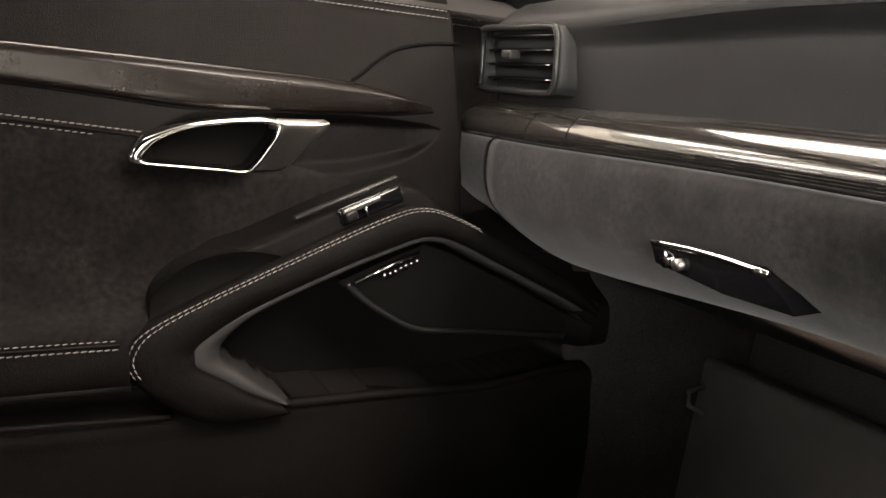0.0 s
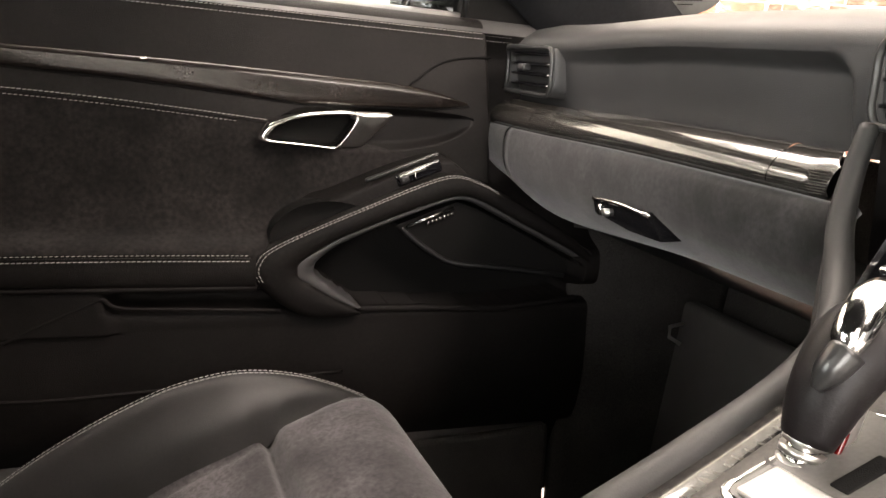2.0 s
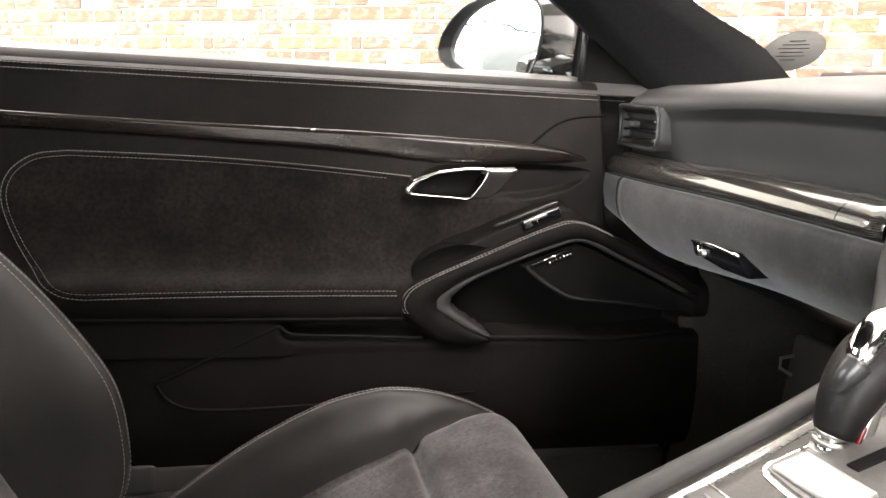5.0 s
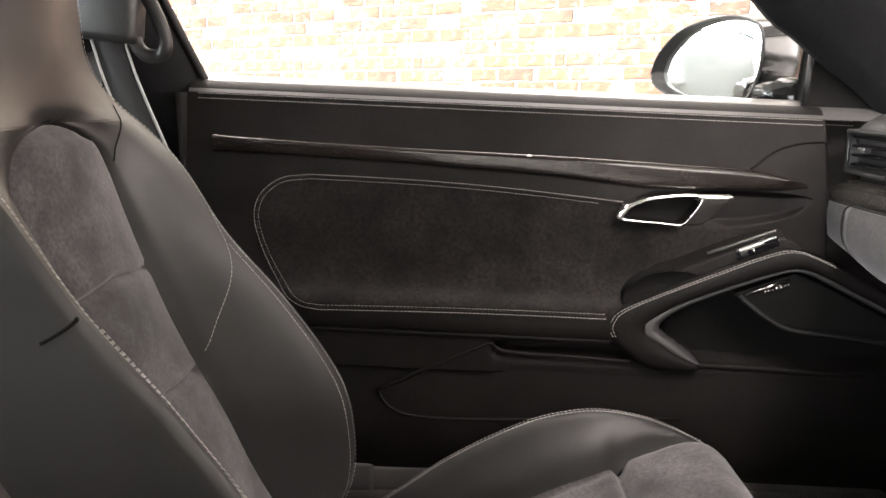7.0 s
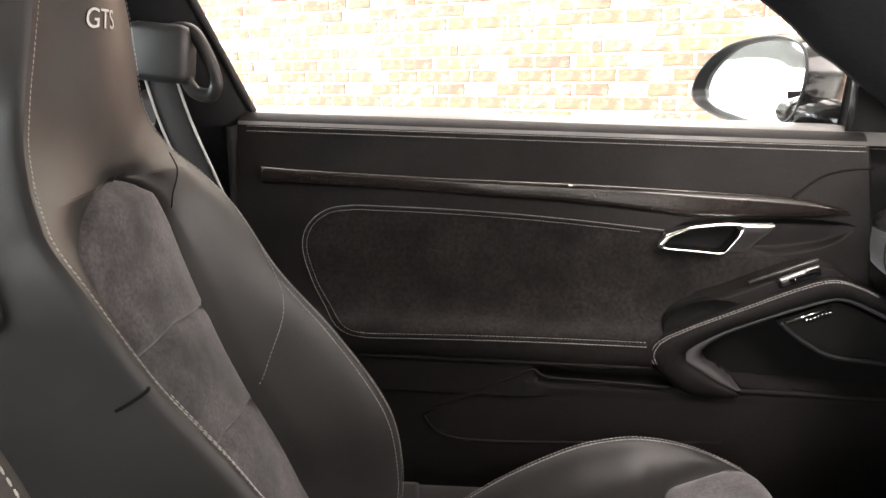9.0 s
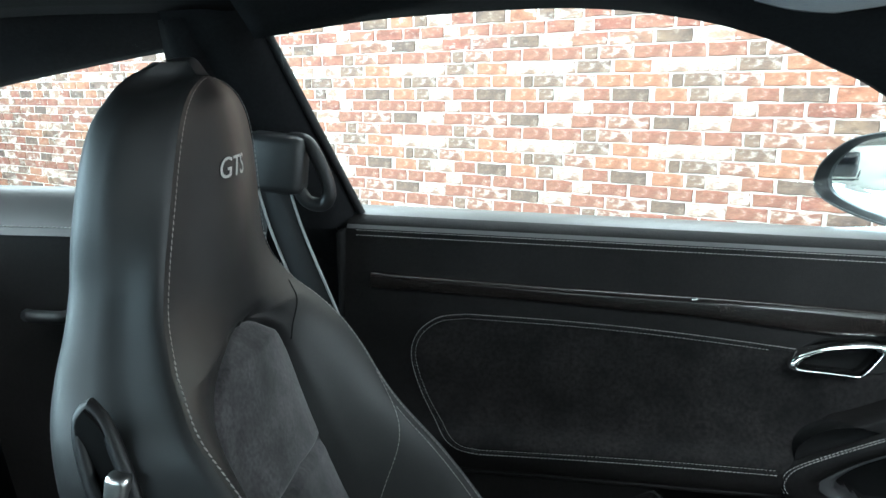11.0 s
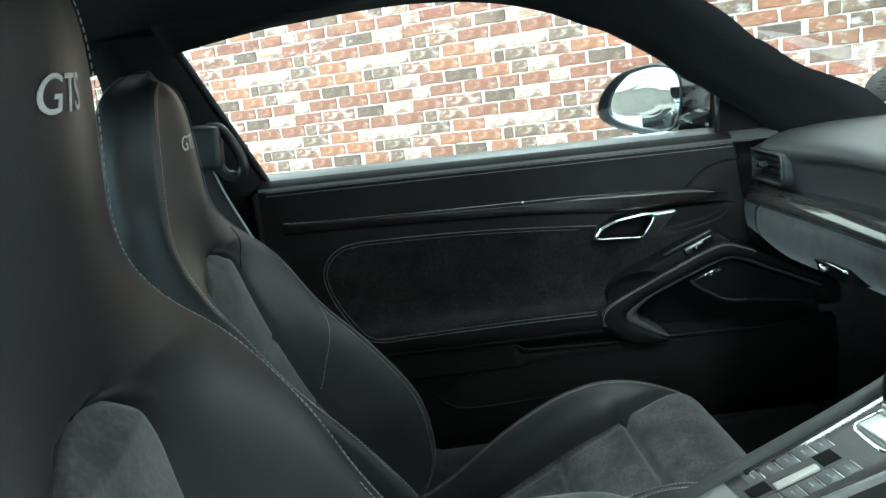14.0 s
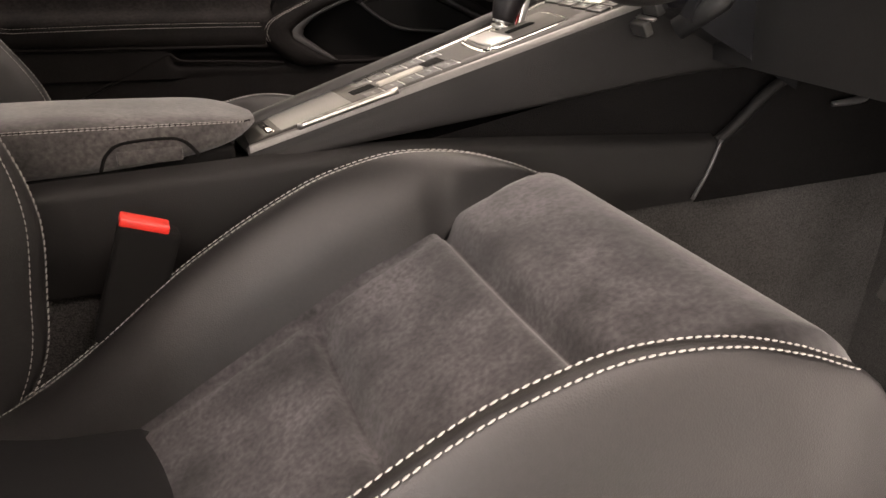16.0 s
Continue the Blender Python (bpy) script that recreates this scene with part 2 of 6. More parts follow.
def rbox(cx, cy, cz, sx, sy, sz, rot=None, r=0.0):
    """A box with bevelled edges, about a centre, with an optional turn."""
    bm = bmesh.new()
    bmesh.ops.create_cube(bm, size=1)
    bmesh.ops.scale(bm, vec=(sx, sy, sz), verts=bm.verts)
    if r:
        bmesh.ops.bevel(bm, geom=bm.edges[:], offset=r, segments=2, affect="EDGES", profile=0.6)
    m = Matrix.Translation((cx, cy, cz)) @ (rot.to_4x4() if rot else Matrix())
    bmesh.ops.transform(bm, matrix=m, verts=bm.verts)
    vs = [tuple(v.co) for v in bm.verts]
    bm.verts.index_update()
    fs = [tuple(v.index for v in f.verts) for f in bm.faces]
    bm.free()
    return vs, fs


def prism(poly, axis, a, b):
    """A flat outline (two coordinates) pushed from a to b along the axis."""
    n = len(poly)

    def at(p, w):
        return {"x": (w, p[0], p[1]), "y": (p[0], w, p[1]), "z": (p[0], p[1], w)}[axis]
    vs = [at(p, a) for p in poly] + [at(p, b) for p in poly]
    fs = [tuple(range(n)), tuple(range(2 * n - 1, n - 1, -1))] + [(i, (i + 1) % n, n + (i + 1) % n, n + i) for i in range(n)]
    return vs, fs


def stitches(pts, out, length=0.0045, gap=0.0020, r=0.0009):
    """A row of single raised stitches along the points; out: the way they stand proud."""
    pts = [Vector(map(float, p)) for p in pts]
    o = Vector(out).normalized()
    vs, fs = [], []
    pos, i = 0.0, 0
    seg = [(pts[k + 1] - pts[k]).length for k in range(len(pts) - 1)]
    total = sum(seg)

    def at(d):
        k = 0
        while k < len(seg) - 1 and d > seg[k]:
            d -= seg[k]
            k += 1
        return pts[k].lerp(pts[k + 1], min(1, d / max(seg[k], 1e-6)))
    while pos + length < total:
        a, b = at(pos), at(pos + length)
        t = (b - a).normalized()
        s = t.cross(o).normalized() * r
        k = len(vs)
        for c, w in ((a + s * 0.35, 0.55), (a.lerp(b, 0.5), 1.0), (b - s * 0.35, 0.55)):
            vs += [c + s * (w * math.cos(q)) + o * (r * (w * math.sin(q) + 0.15)) for q in (-0.5, 0.5, 1.571, 2.64, 3.64)]
        for m in (0, 5):
            fs += [(k + m + q, k + m + q + 1, k + m + q + 6, k + m + q + 5) for q in range(4)]
        fs += [tuple(k + q for q in range(5)), tuple(k + 14 - q for q in range(5))]
        pos += length + gap
    return [tuple(v) for v in vs], fs


# ---- showroom ----
part("floor", rbox(0, 1, -0.05, 30, 24, 0.1), FLOOR_GREY, None, "polished pale grey showroom floor", False, kind="structure", category="floor")
part("ceiling", rbox(0, 1, 4.05, 30, 24, 0.1), WALL_WHITE, None, "white showroom ceiling with light panels", False, kind="structure", category="ceiling")
part("wall_south", rbox(0, -8.05, 2, 30, 0.1, 4), WALL_WHITE, None, "plain white showroom wall", False, kind="structure", category="wall")
part("wall_west", rbox(-13.05, 1, 2, 0.1, 24, 4), WALL_WHITE, None, "plain white showroom wall", False, kind="structure", category="wall")
part("wall_east", rbox(10.05, 1, 2, 0.1, 24, 4), WALL_WHITE, None, "plain white showroom wall", False, kind="structure", category="wall")
part("wall_north", rbox(0, 12.05, 2, 30, 0.1, 4), WALL_WHITE, None, "plain white showroom wall", False, kind="structure", category="wall")

WALL_O = Vector((-0.381, 4.287, 0.869))
WALL_U = Vector((0.883, -0.469, 0.0)).normalized()
WALL_N = Vector((-0.469, -0.883, 0.0)).normalized()
WALL_FRAME = Matrix.Translation(WALL_O) @ Matrix((WALL_U, -WALL_N, Vector((0, 0, 1)))).transposed().to_4x4()
brick_wall = part("wall_brick", rbox(-0.65, 0.06, 0.98, 11.0, 0.1, 3.7), MORTAR, None, "whitewashed red brick feature wall with pale mortar", False, kind="structure", category="brick wall")
brick_wall.matrix_world = WALL_FRAME

# ---- the cabin ----


def door_z(x, zn):
    """Height of a door line: the lines of the door fall towards the front."""
    return zn - 0.047 * x


DOOR_Y = [(0.20, 0.715), (0.30, 0.70), (0.36, 0.672), (0.42, 0.662), (0.50, 0.664), (0.522, 0.668), (0.530, 0.690), (0.545, 0.690), (0.552, 0.660),
          (0.562, 0.647), (0.590, 0.645), (0.603, 0.650), (0.62, 0.678), (0.65, 0.696), (0.70, 0.706), (0.76, 0.712), (0.80, 0.722), (0.85, 0.736), (0.875, 0.744),
          (0.888, 0.752), (0.897, 0.766), (0.902, 0.785), (0.903, 0.80)]


DISH_TOP = [(0.185, 0.730), (0.20, 0.741), (0.23, 0.755), (0.27, 0.7585), (0.355, 0.759), (0.45, 0.750), (0.468, 0.744)]
DISH_LOW = [(0.185, 0.714), (0.21, 0.706), (0.275, 0.7015), (0.358, 0.7015), (0.40, 0.7075), (0.44, 0.720), (0.468, 0.740)]


def dish_depth(x, z):
    """The shallow dish pressed into the panel round the handle."""
    if not 0.185 < x < 0.468:
        return 0.0
    a, b = ip(x, DISH_TOP), ip(x, DISH_LOW)
    v = (a - z) / (a - b)
    return 0.012 * sm(0.0, 0.22, v) * sm(1.0, 0.75, v) * sm(0.185, 0.215, x) * sm(0.468, 0.43, x) if 0 < v < 1 else 0.0


def door_y(x, z):
    return ip(z + 0.047 * x, DOOR_Y) + 0.055 * sm(0.488, 0.512, x) * sm(0.62, 0.68, z) + dish_depth(x, z)


ARM_OUT = [(0.300, 0.506), (0.262, 0.503), (0.228, 0.506), (0.195, 0.527), (0.167, 0.556), (0.163, 0.578), (0.186, 0.600), (0.301, 0.647), (0.380, 0.677), (0.416, 0.684),
           (0.448, 0.675), (0.499, 0.650), (0.582, 0.604), (0.625, 0.570)]
ARM_IN = [(0.290, 0.515), (0.262, 0.530), (0.240, 0.545), (0.222, 0.557), (0.219, 0.566), (0.224, 0.578), (0.265, 0.602), (0.330, 0.627), (0.395, 0.648), (0.428, 0.654),
          (0.458, 0.646), (0.505, 0.622), (0.592, 0.577), (0.620, 0.558)]
HOLE = [(0.302, 0.512), (0.275, 0.532), (0.256, 0.547), (0.243, 0.557), (0.240, 0.566), (0.246, 0.578), (0.274, 0.597), (0.333, 0.620), (0.397, 0.6415), (0.429, 0.648),
        (0.457, 0.640), (0.503, 0.616), (0.590, 0.571), (0.615, 0.552)]


def inside(p, poly):
    c, j = False, len(poly) - 1
    for i in range(len(poly)):
        (a, b), (d, e) = poly[i], poly[j]
        if (b > p[1]) != (e > p[1]) and p[0] < (d - a) * (p[1] - b) / (e - b) + a:
            c = not c
        j = i
    return c


POCKET = HOLE + [(0.615, 0.50), (0.50, 0.492), (0.40, 0.499), (0.31, 0.507)]


def build_door():
    door = tagged(new("door_1"), "black leather and suede car door with carbon strip and silver handle", "door", "", "structure")
    bm_rows = []
    xs = np.concatenate([np.linspace(-0.445, 0.148, 80), np.linspace(0.15, 0.64, 230)])
    zs = np.concatenate([np.linspace(0.20, 0.488, 36), np.linspace(0.490, 0.70, 120), np.linspace(0.703, 0.78, 44), np.linspace(0.784, 0.903, 32)])
    for x in xs:
        row = []
        for zn in zs:
            z = door_z(x, zn)
            y = door_y(x, z)
            zn = z + 0.047 * x
            if 0.50 < zn < 0.56:
                y += (1 - sm(0.0, 0.02, x)) * (0.655 - y)
            if inside((x, z), POCKET):
                y = 0.752
            elif x > 0.17 and inside((x, z), ARM_OUT):
                y = max(y, 0.70)
            row.append((x, y, z))
        bm_rows.append(row)
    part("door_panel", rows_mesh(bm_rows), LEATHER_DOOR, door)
    part("door_skin", rbox(0.10, 0.86, 0.53, 1.08, 0.05, 0.70), PAINT_BLACK, door)
    part("door_edge", rbox(-0.450, 0.80, 0.55, 0.008, 0.17, 0.70), CLOTH, door)
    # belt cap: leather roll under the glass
    part("belt_trim", surf(lambda u, v: (-0.445 + 1.03 * u, 0.745 + 0.062 * v, door_z(-0.445 + 1.03 * u, 0.8805 + 0.026 * math.sin(math.pi * 0.5 * v ** 0.8))), 60, 10), LEATHER_LEDGE_LIT, door, "grained leather window ledge")
    for dz in (0.0, -0.007):
        pts = [(x, door_y(x, door_z(x, 0.879 + dz)) - 0.003, door_z(x, 0.879 + dz)) for x in np.linspace(-0.43, 0.56, 40)]
        part("seam", stitches(pts, (0, -1, 0), 0.0042, 0.0012, 0.0006), THREAD_DOOR, door, "double silver stitching")
    # lacquered strip: a bright chamfer above a dark face
    top = [(-0.405, 0.822), (-0.354, 0.8195), (-0.22, 0.8165), (-0.138, 0.815), (-0.015, 0.8140), (0.091, 0.813), (0.189, 0.811), (0.28, 0.8085), (0.352, 0.806), (0.41, 0.7995), (0.458, 0.787)]
    low = [(-0.405, 0.7975), (-0.302, 0.7965), (-0.22, 0.7945), (-0.138, 0.7925), (-0.056, 0.789), (0.026, 0.7865), (0.091, 0.783), (0.157, 0.778), (0.23, 0.7725), (0.30, 0.7735), (0.40, 0.777), (0.460, 0.7835)]
    strip_top, strip_low = cr(top, 80), cr(low, 80)

    def strip(u, v):
        (x, a), (x2, b) = strip_top[round(u * 79)], strip_low[round(u * 79)]
        w = ip(v, [(0, 0), (0.2, 0.03), (0.4, 0.20), (0.55, 0.30), (0.8, 0.85), (0.9, 0.98), (1, 1)])
        out = ip(v, [(0, -0.002), (0.2, 0.0065), (0.4, 0.0105), (0.55, 0.0105), (0.8, 0.006), (0.9, 0.0035), (1, -0.003)]) * sm(1.0, 0.93, u)
        xx, zn = x + (x2 - x) * w, a + (b - a) * w
        return (xx, ip(zn, DOOR_Y) - out, door_z(xx, zn))
    part("carbon_strip", surf(strip, 79, 16), CARBON_DOOR, door, "dark lacquered carbon trim strip")
    part("strip_catch", rbox(0.055, ip(0.811, DOOR_Y) - 0.0115, door_z(0.055, 0.8105), 0.007, 0.003, 0.003, None, 0.0008), CHROME, door)
    part("groove", tube([(x, ip(zn, DOOR_Y) - 0.0004, door_z(x, zn - 0.0008)) for x, zn in cr(low, 60)], 0.0016, 6), CLOTH, door)
    # suede insert
    left = cr([(-0.264, 0.7685), (-0.302, 0.7625), (-0.3276, 0.746), (-0.341, 0.726), (-0.3445, 0.703), (-0.338, 0.674), (-0.323, 0.641), (-0.300, 0.612), (-0.272, 0.592), (-0.243, 0.5872)], 40)
    right = cr([(0.192, 0.7492), (0.205, 0.742), (0.25, 0.735), (0.33, 0.725), (0.385, 0.71), (0.39, 0.69), (0.33, 0.665), (0.25, 0.635), (0.19, 0.610), (0.168, 0.5925)], 40)

    def insert(u, v):
        a, b = left[round(u * 39)], right[round(u * 39)]
        x, zn = a[0] + (b[0] - a[0]) * v, a[1] + (b[1] - a[1]) * v
        zn += 0.0058 * math.sin(math.pi * v) * (1 - u) + 0.002 * math.sin(math.pi * v) * u
        edge = min(1, min(v, 1 - v) * 40, min(u, 1 - u) * 14 + 0.1)
        return (x, door_y(x, door_z(x, zn)) - 0.0030 * edge, door_z(x, zn))
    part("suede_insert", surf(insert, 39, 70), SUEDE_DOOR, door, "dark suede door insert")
    edge_top, edge_left, edge_low = [insert(0, v) for v in np.linspace(1, 0, 40)], [insert(u, 0) for u in np.linspace(0.02, 0.98, 60)], [insert(1, v) for v in np.linspace(0, 0.985, 40)]
    line = edge_top + edge_left + edge_low

    def beside(points, d):
        """The same line, moved sideways over the panel."""
        out = []
        for k, (x, y, z) in enumerate(points):
            a, b = points[max(0, k - 2)], points[min(len(points) - 1, k + 2)]
            n = Vector((-(b[2] - a[2]), b[0] - a[0])).normalized() * d
            out.append((x + n.x, door_y(x + n.x, z + n.y) - 0.0034, z + n.y))
        return out
    part("seam", stitches(beside(line, -0.0012), (0, -1, 0), 0.0042, 0.0012, 0.00065), THREAD_DOOR, door, "silver stitching round the insert")
    part("seam", stitches(beside(line, 0.0052)[3:], (0, -1, 0), 0.0036, 0.0018, 0.0005), THREAD_DOOR, door, "fine inner stitching")
    part("piping", tube(beside(line, 0.0020), 0.0010, 6), LEATHER_DOOR, door, "piped edge round the insert")
    # pull and armrest frame
    o, n_, h = cr(ARM_OUT, 80), cr(ARM_IN, 80), cr(HOLE, 80)
    rows = [[(p[0], 0.705, p[1]) for p in o], [(p[0], 0.660, p[1]) for p in o]]
    for w, y in ((0.04, 0.651), (0.12, 0.6455), (0.3, 0.6425), (0.6, 0.6415), (0.85, 0.643), (0.95, 0.646), (1.0, 0.650)):
        rows.append([(p[0] + (q[0] - p[0]) * w, y, p[1] + (q[1] - p[1]) * w) for p, q in zip(o, n_)])
    rows.append([(q[0], 0.66, q[1]) for q in n_])
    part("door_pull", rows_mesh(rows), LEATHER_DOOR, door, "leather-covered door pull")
    for w in (0.10, 0.17):
        pts = [(p[0] + (q[0] - p[0]) * w, 0.6455 - (w - 0.1) * 0.03, p[1] + (q[1] - p[1]) * w) for p, q in zip(o[24:66], n_[24:66])]
        part("seam", stitches(pts, (0, -1, 0.4), 0.0042, 0.0012, 0.0006), THREAD_DOOR, door)
    rows = [[(q[0], 0.652, q[1]) for q in n_], [(q[0] * 0.6 + p[0] * 0.4, 0.650, q[1] * 0.6 + p[1] * 0.4) for q, p in zip(n_, h)],
            [(p[0], 0.657, p[1]) for p in h], [(p[0], 0.745, p[1]) for p in h]]
    part("pocket_frame", rows_mesh(rows), GREY_PLASTIC, door, "satin grey pocket frame")
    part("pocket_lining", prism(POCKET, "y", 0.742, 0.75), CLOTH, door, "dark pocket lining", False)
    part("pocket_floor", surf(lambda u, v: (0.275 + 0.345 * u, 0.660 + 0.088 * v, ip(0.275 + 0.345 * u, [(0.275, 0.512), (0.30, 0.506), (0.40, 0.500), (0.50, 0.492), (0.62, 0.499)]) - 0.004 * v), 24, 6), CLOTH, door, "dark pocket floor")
    part("pocket_lip", tube([(x, 0.664, z) for x, z in cr([(0.296, 0.509), (0.40, 0.503), (0.50, 0.495), (0.615, 0.502)], 24)], 0.005, 8), LEATHER_DOOR, door)
    # speaker in the pocket
    sp = [(0.352, 0.613), (0.430, 0.640), (0.455, 0.631), (0.585, 0.563), (0.600, 0.545), (0.598, 0.536), (0.50, 0.552), (0.430, 0.562), (0.395, 0.580), (0.366, 0.603)]
    part("speaker_grille", prism(sp, "y", 0.668, 0.70), CLOTH, door, "black speaker grille", False, bevel=0.003)
    part("speaker_rim", tube([(x, 0.667, z) for x, z in cr([(0.355, 0.612), (0.366, 0.601), (0.395, 0.579), (0.430, 0.561), (0.50, 0.551), (0.597, 0.535)], 30)], 0.0035, 8), PLASTIC, door)
    a, b = Vector((0.361, 0.664, 0.6135)), Vector((0.424, 0.664, 0.6365))
    part("speaker_badge", tube([a, b], 0.0022, 6), CHROME, door, "silver maker's badge")
    for k in range(7):
        c = a.lerp(b, 0.42 + 0.085 * k) + Vector((0.002, -0.001, -0.006))
        part("badge_mark", rbox(*c, 0.0028, 0.002, 0.006 if k in (0, 4) else 0.0035, None), CHROME, door)
    # handle: a bright ring that runs into a brushed paddle
    part("handle_surround", tube([(x, door_y(x, ip(x, DISH_TOP)) - 0.0005, ip(x, DISH_TOP)) for x in np.linspace(0.19, 0.466, 50)], 0.0012, 6), CLOTH, door)
    outer = cr([(0.1790, 0.7240), (0.1845, 0.7330), (0.1950, 0.7405), (0.2262, 0.7505), (0.2661, 0.7550), (0.2960, 0.7550), (0.3035, 0.7470), (0.2930, 0.7285), (0.2790, 0.7115), (0.2680, 0.7078), (0.2522, 0.7098), (0.2200, 0.7130), (0.1910, 0.7160), (0.1805, 0.7185), (0.1790, 0.7240)], 90)[:-1]
    inner = cr([(0.1905, 0.7245), (0.1945, 0.7285), (0.2040, 0.7365), (0.2262, 0.7450), (0.2600, 0.7490), (0.2890, 0.7488), (0.2950, 0.7425), (0.2850, 0.7275), (0.2740, 0.7150), (0.2660, 0.7125), (0.2522, 0.7142), (0.2200, 0.7176), (0.1960, 0.7200), (0.1915, 0.7215), (0.1905, 0.7245)], 90)[:-1]

    def ring(w, y):
        return [(a[0] + (b[0] - a[0]) * w, y, a[1] + (b[1] - a[1]) * w) for a, b in zip(outer, inner)]
    part("handle_loop", rows_mesh([ring(0, 0.716), ring(0, 0.692), ring(0.15, 0.687), ring(0.5, 0.6845), ring(0.85, 0.687), ring(1, 0.692), ring(1, 0.716), ring(0, 0.716)], True), CHROME, door, "polished silver door handle ring")
    # flat black plate fills the ring where the cup lies in shade
    part("handle_cup", prism([(x, z) for x, z in outer[::2]], "y", 0.7125, 0.716), CLOTH, door, "black plate for the shade behind the handle")

    def paddle(u, v):
        x0 = ip(v, [(0, 0.292), (0.2, 0.300), (0.5, 0.294), (0.85, 0.280), (1, 0.274)])
        x1 = ip(v, [(0, 0.3415), (0.15, 0.3440), (0.3, 0.3400), (0.6, 0.3270), (0.85, 0.3160), (1, 0.3080)])
        zz = ip(v, [(0, 0.7545), (0.15, 0.7510), (0.3, 0.7450), (0.6, 0.7290), (0.85, 0.7140), (1, 0.7085)])
        yy = ip(v, [(0, 0.692), (0.08, 0.6845), (0.2, 0.6825), (0.35, 0.6850), (0.6, 0.694), (1, 0.708)])
        return (x0 + (x1 - x0) * u, yy + 0.004 * sm(0.85, 1, u), zz - 0.0006 * u)
    part("handle_paddle", surf(paddle, 12, 20), SATIN, door, "brushed silver handle end", solid=0.008)
    # window switch
    def pod(u, v):
        x = 0.188 + 0.254 * u
        zt = ip(x, [(0.188, 0.607), (0.211, 0.631), (0.238, 0.651), (0.266, 0.659), (0.344, 0.689), (0.398, 0.7035), (0.422, 0.700), (0.442, 0.679)])
        zb = ip(x, [(0.188, 0.600), (0.30, 0.645), (0.38, 0.674), (0.42, 0.680), (0.442, 0.672)])
        return (x, 0.697 - 0.036 * sm(0, 0.35, v) - 0.004 * v, zt + (zb - zt) * v)
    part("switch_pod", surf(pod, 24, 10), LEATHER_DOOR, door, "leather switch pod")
    tl = Matrix.Rotation(-0.34, 3, "Y")
    part("switch_strip", rbox(0.352, 0.6645, 0.6900, 0.100, 0.006, 0.0045, tl, 0.002), VENT_SATIN, door, "thin satin strip")
    part("switch_well", rbox(0.372, 0.659, 0.683, 0.062, 0.006, 0.016, tl, 0.003), GLOSS_BLACK, door, "dark switch well")
    part("switch", rbox(0.362, 0.656, 0.6845, 0.036, 0.008, 0.005, tl, 0.0015), SATIN, door, "silver-edged window switch")
    part("switch_key", rbox(0.352, 0.655, 0.676, 0.012, 0.010, 0.010, tl, 0.003), PLASTIC, door)
    # chrome sliver placed as a glint on the switch
    part("switch_glint", rbox(0.366, 0.6545, 0.679, 0.0015, 0.006, 0.010, tl), CHROME, door)
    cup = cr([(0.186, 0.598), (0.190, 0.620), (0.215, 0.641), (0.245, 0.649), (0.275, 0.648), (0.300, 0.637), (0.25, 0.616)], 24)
    # flat black slab takes the place of the cavity's shade
    part("grab_shade", prism(cup, "y", 0.657, 0.69), CLOTH, door, "black slab for the shaded grab recess")
    # lower bin with its lid line
    part("bin_edge", tube([(x, 0.657, z) for x, z in cr([(-0.165, 0.472), (-0.10, 0.5015), (-0.02, 0.536), (0.0, 0.543), (0.020, 0.5315), (0.10, 0.5245), (0.20, 0.516)], 50)], 0.0028, 8), LEATHER_DOOR, door)
    part("bin_lower_edge", tube([(x, door_y(x, z) - 0.001, z) for x, z in cr([(-0.165, 0.472), (-0.160, 0.458), (-0.142, 0.440), (-0.105, 0.429), (0.0, 0.425), (0.28, 0.427)], 40)], 0.0022, 8), LEATHER_DOOR, door)
    part("arm_step", tube([(x, door_y(x, door_z(x, 0.556)), door_z(x, 0.556)) for x in np.linspace(-0.30, 0.17, 20)], 0.004, 8), LEATHER_DOOR, door)
    part("reflector", rbox(-0.06, 0.675, 0.41, 0.085, 0.01, 0.018, None, 0.003), RED_DARK, door, "dark red door reflector")
    # mirror triangle fairing at the front corner and the ear above the strip
    ear = cr([(0.378, 0.787), (0.390, 0.795), (0.405, 0.806), (0.427, 0.8175), (0.459, 0.824), (0.495, 0.8255)], 30)
    part("ear_edge", tube([(x, ip(z + 0.047 * x, DOOR_Y) - 0.001, z) for x, z in ear], 0.0016, 8), CLOTH, door)
    gl = part("door_glass", surf(lambda u, v: (-0.44 - 0.09 * v + u * (0.99 - 0.45 * v ** 1.6), 0.812 - 0.16 * v - 0.03 * v * v, 0.91 + 0.305 * v - 0.02 * u), 16, 10), GLASS, door, "clear side window")
    gl.visible_shadow = False
    return door


build_door()


# ---- seats ----
ZC = [(-0.36, 0.245), (-0.25, 0.25), (-0.13, 0.288), (0.06, 0.378), (0.155, 0.418), (0.18, 0.430), (0.25, 0.448), (0.285, 0.441), (0.31, 0.416), (0.328, 0.375), (0.338, 0.30)]
RIDGE = [(-0.36, 0.28), (-0.25, 0.30), (-0.169, 0.336), (-0.055, 0.412), (0.047, 0.462), (0.11, 0.477), (0.15, 0.478), (0.20, 0.469), (0.245, 0.452), (0.27, 0.439), (0.295, 0.424), (0.322, 0.385), (0.338, 0.30)]
XC = [(0.28, -0.22), (0.42, -0.30), (0.50, -0.335), (0.60, -0.382), (0.714, -0.423), (0.80, -0.447), (0.88, -0.462), (0.95, -0.462), (1.04, -0.462), (1.10, -0.468), (1.12, -0.480), (1.132, -0.488), (1.145, -0.503)]
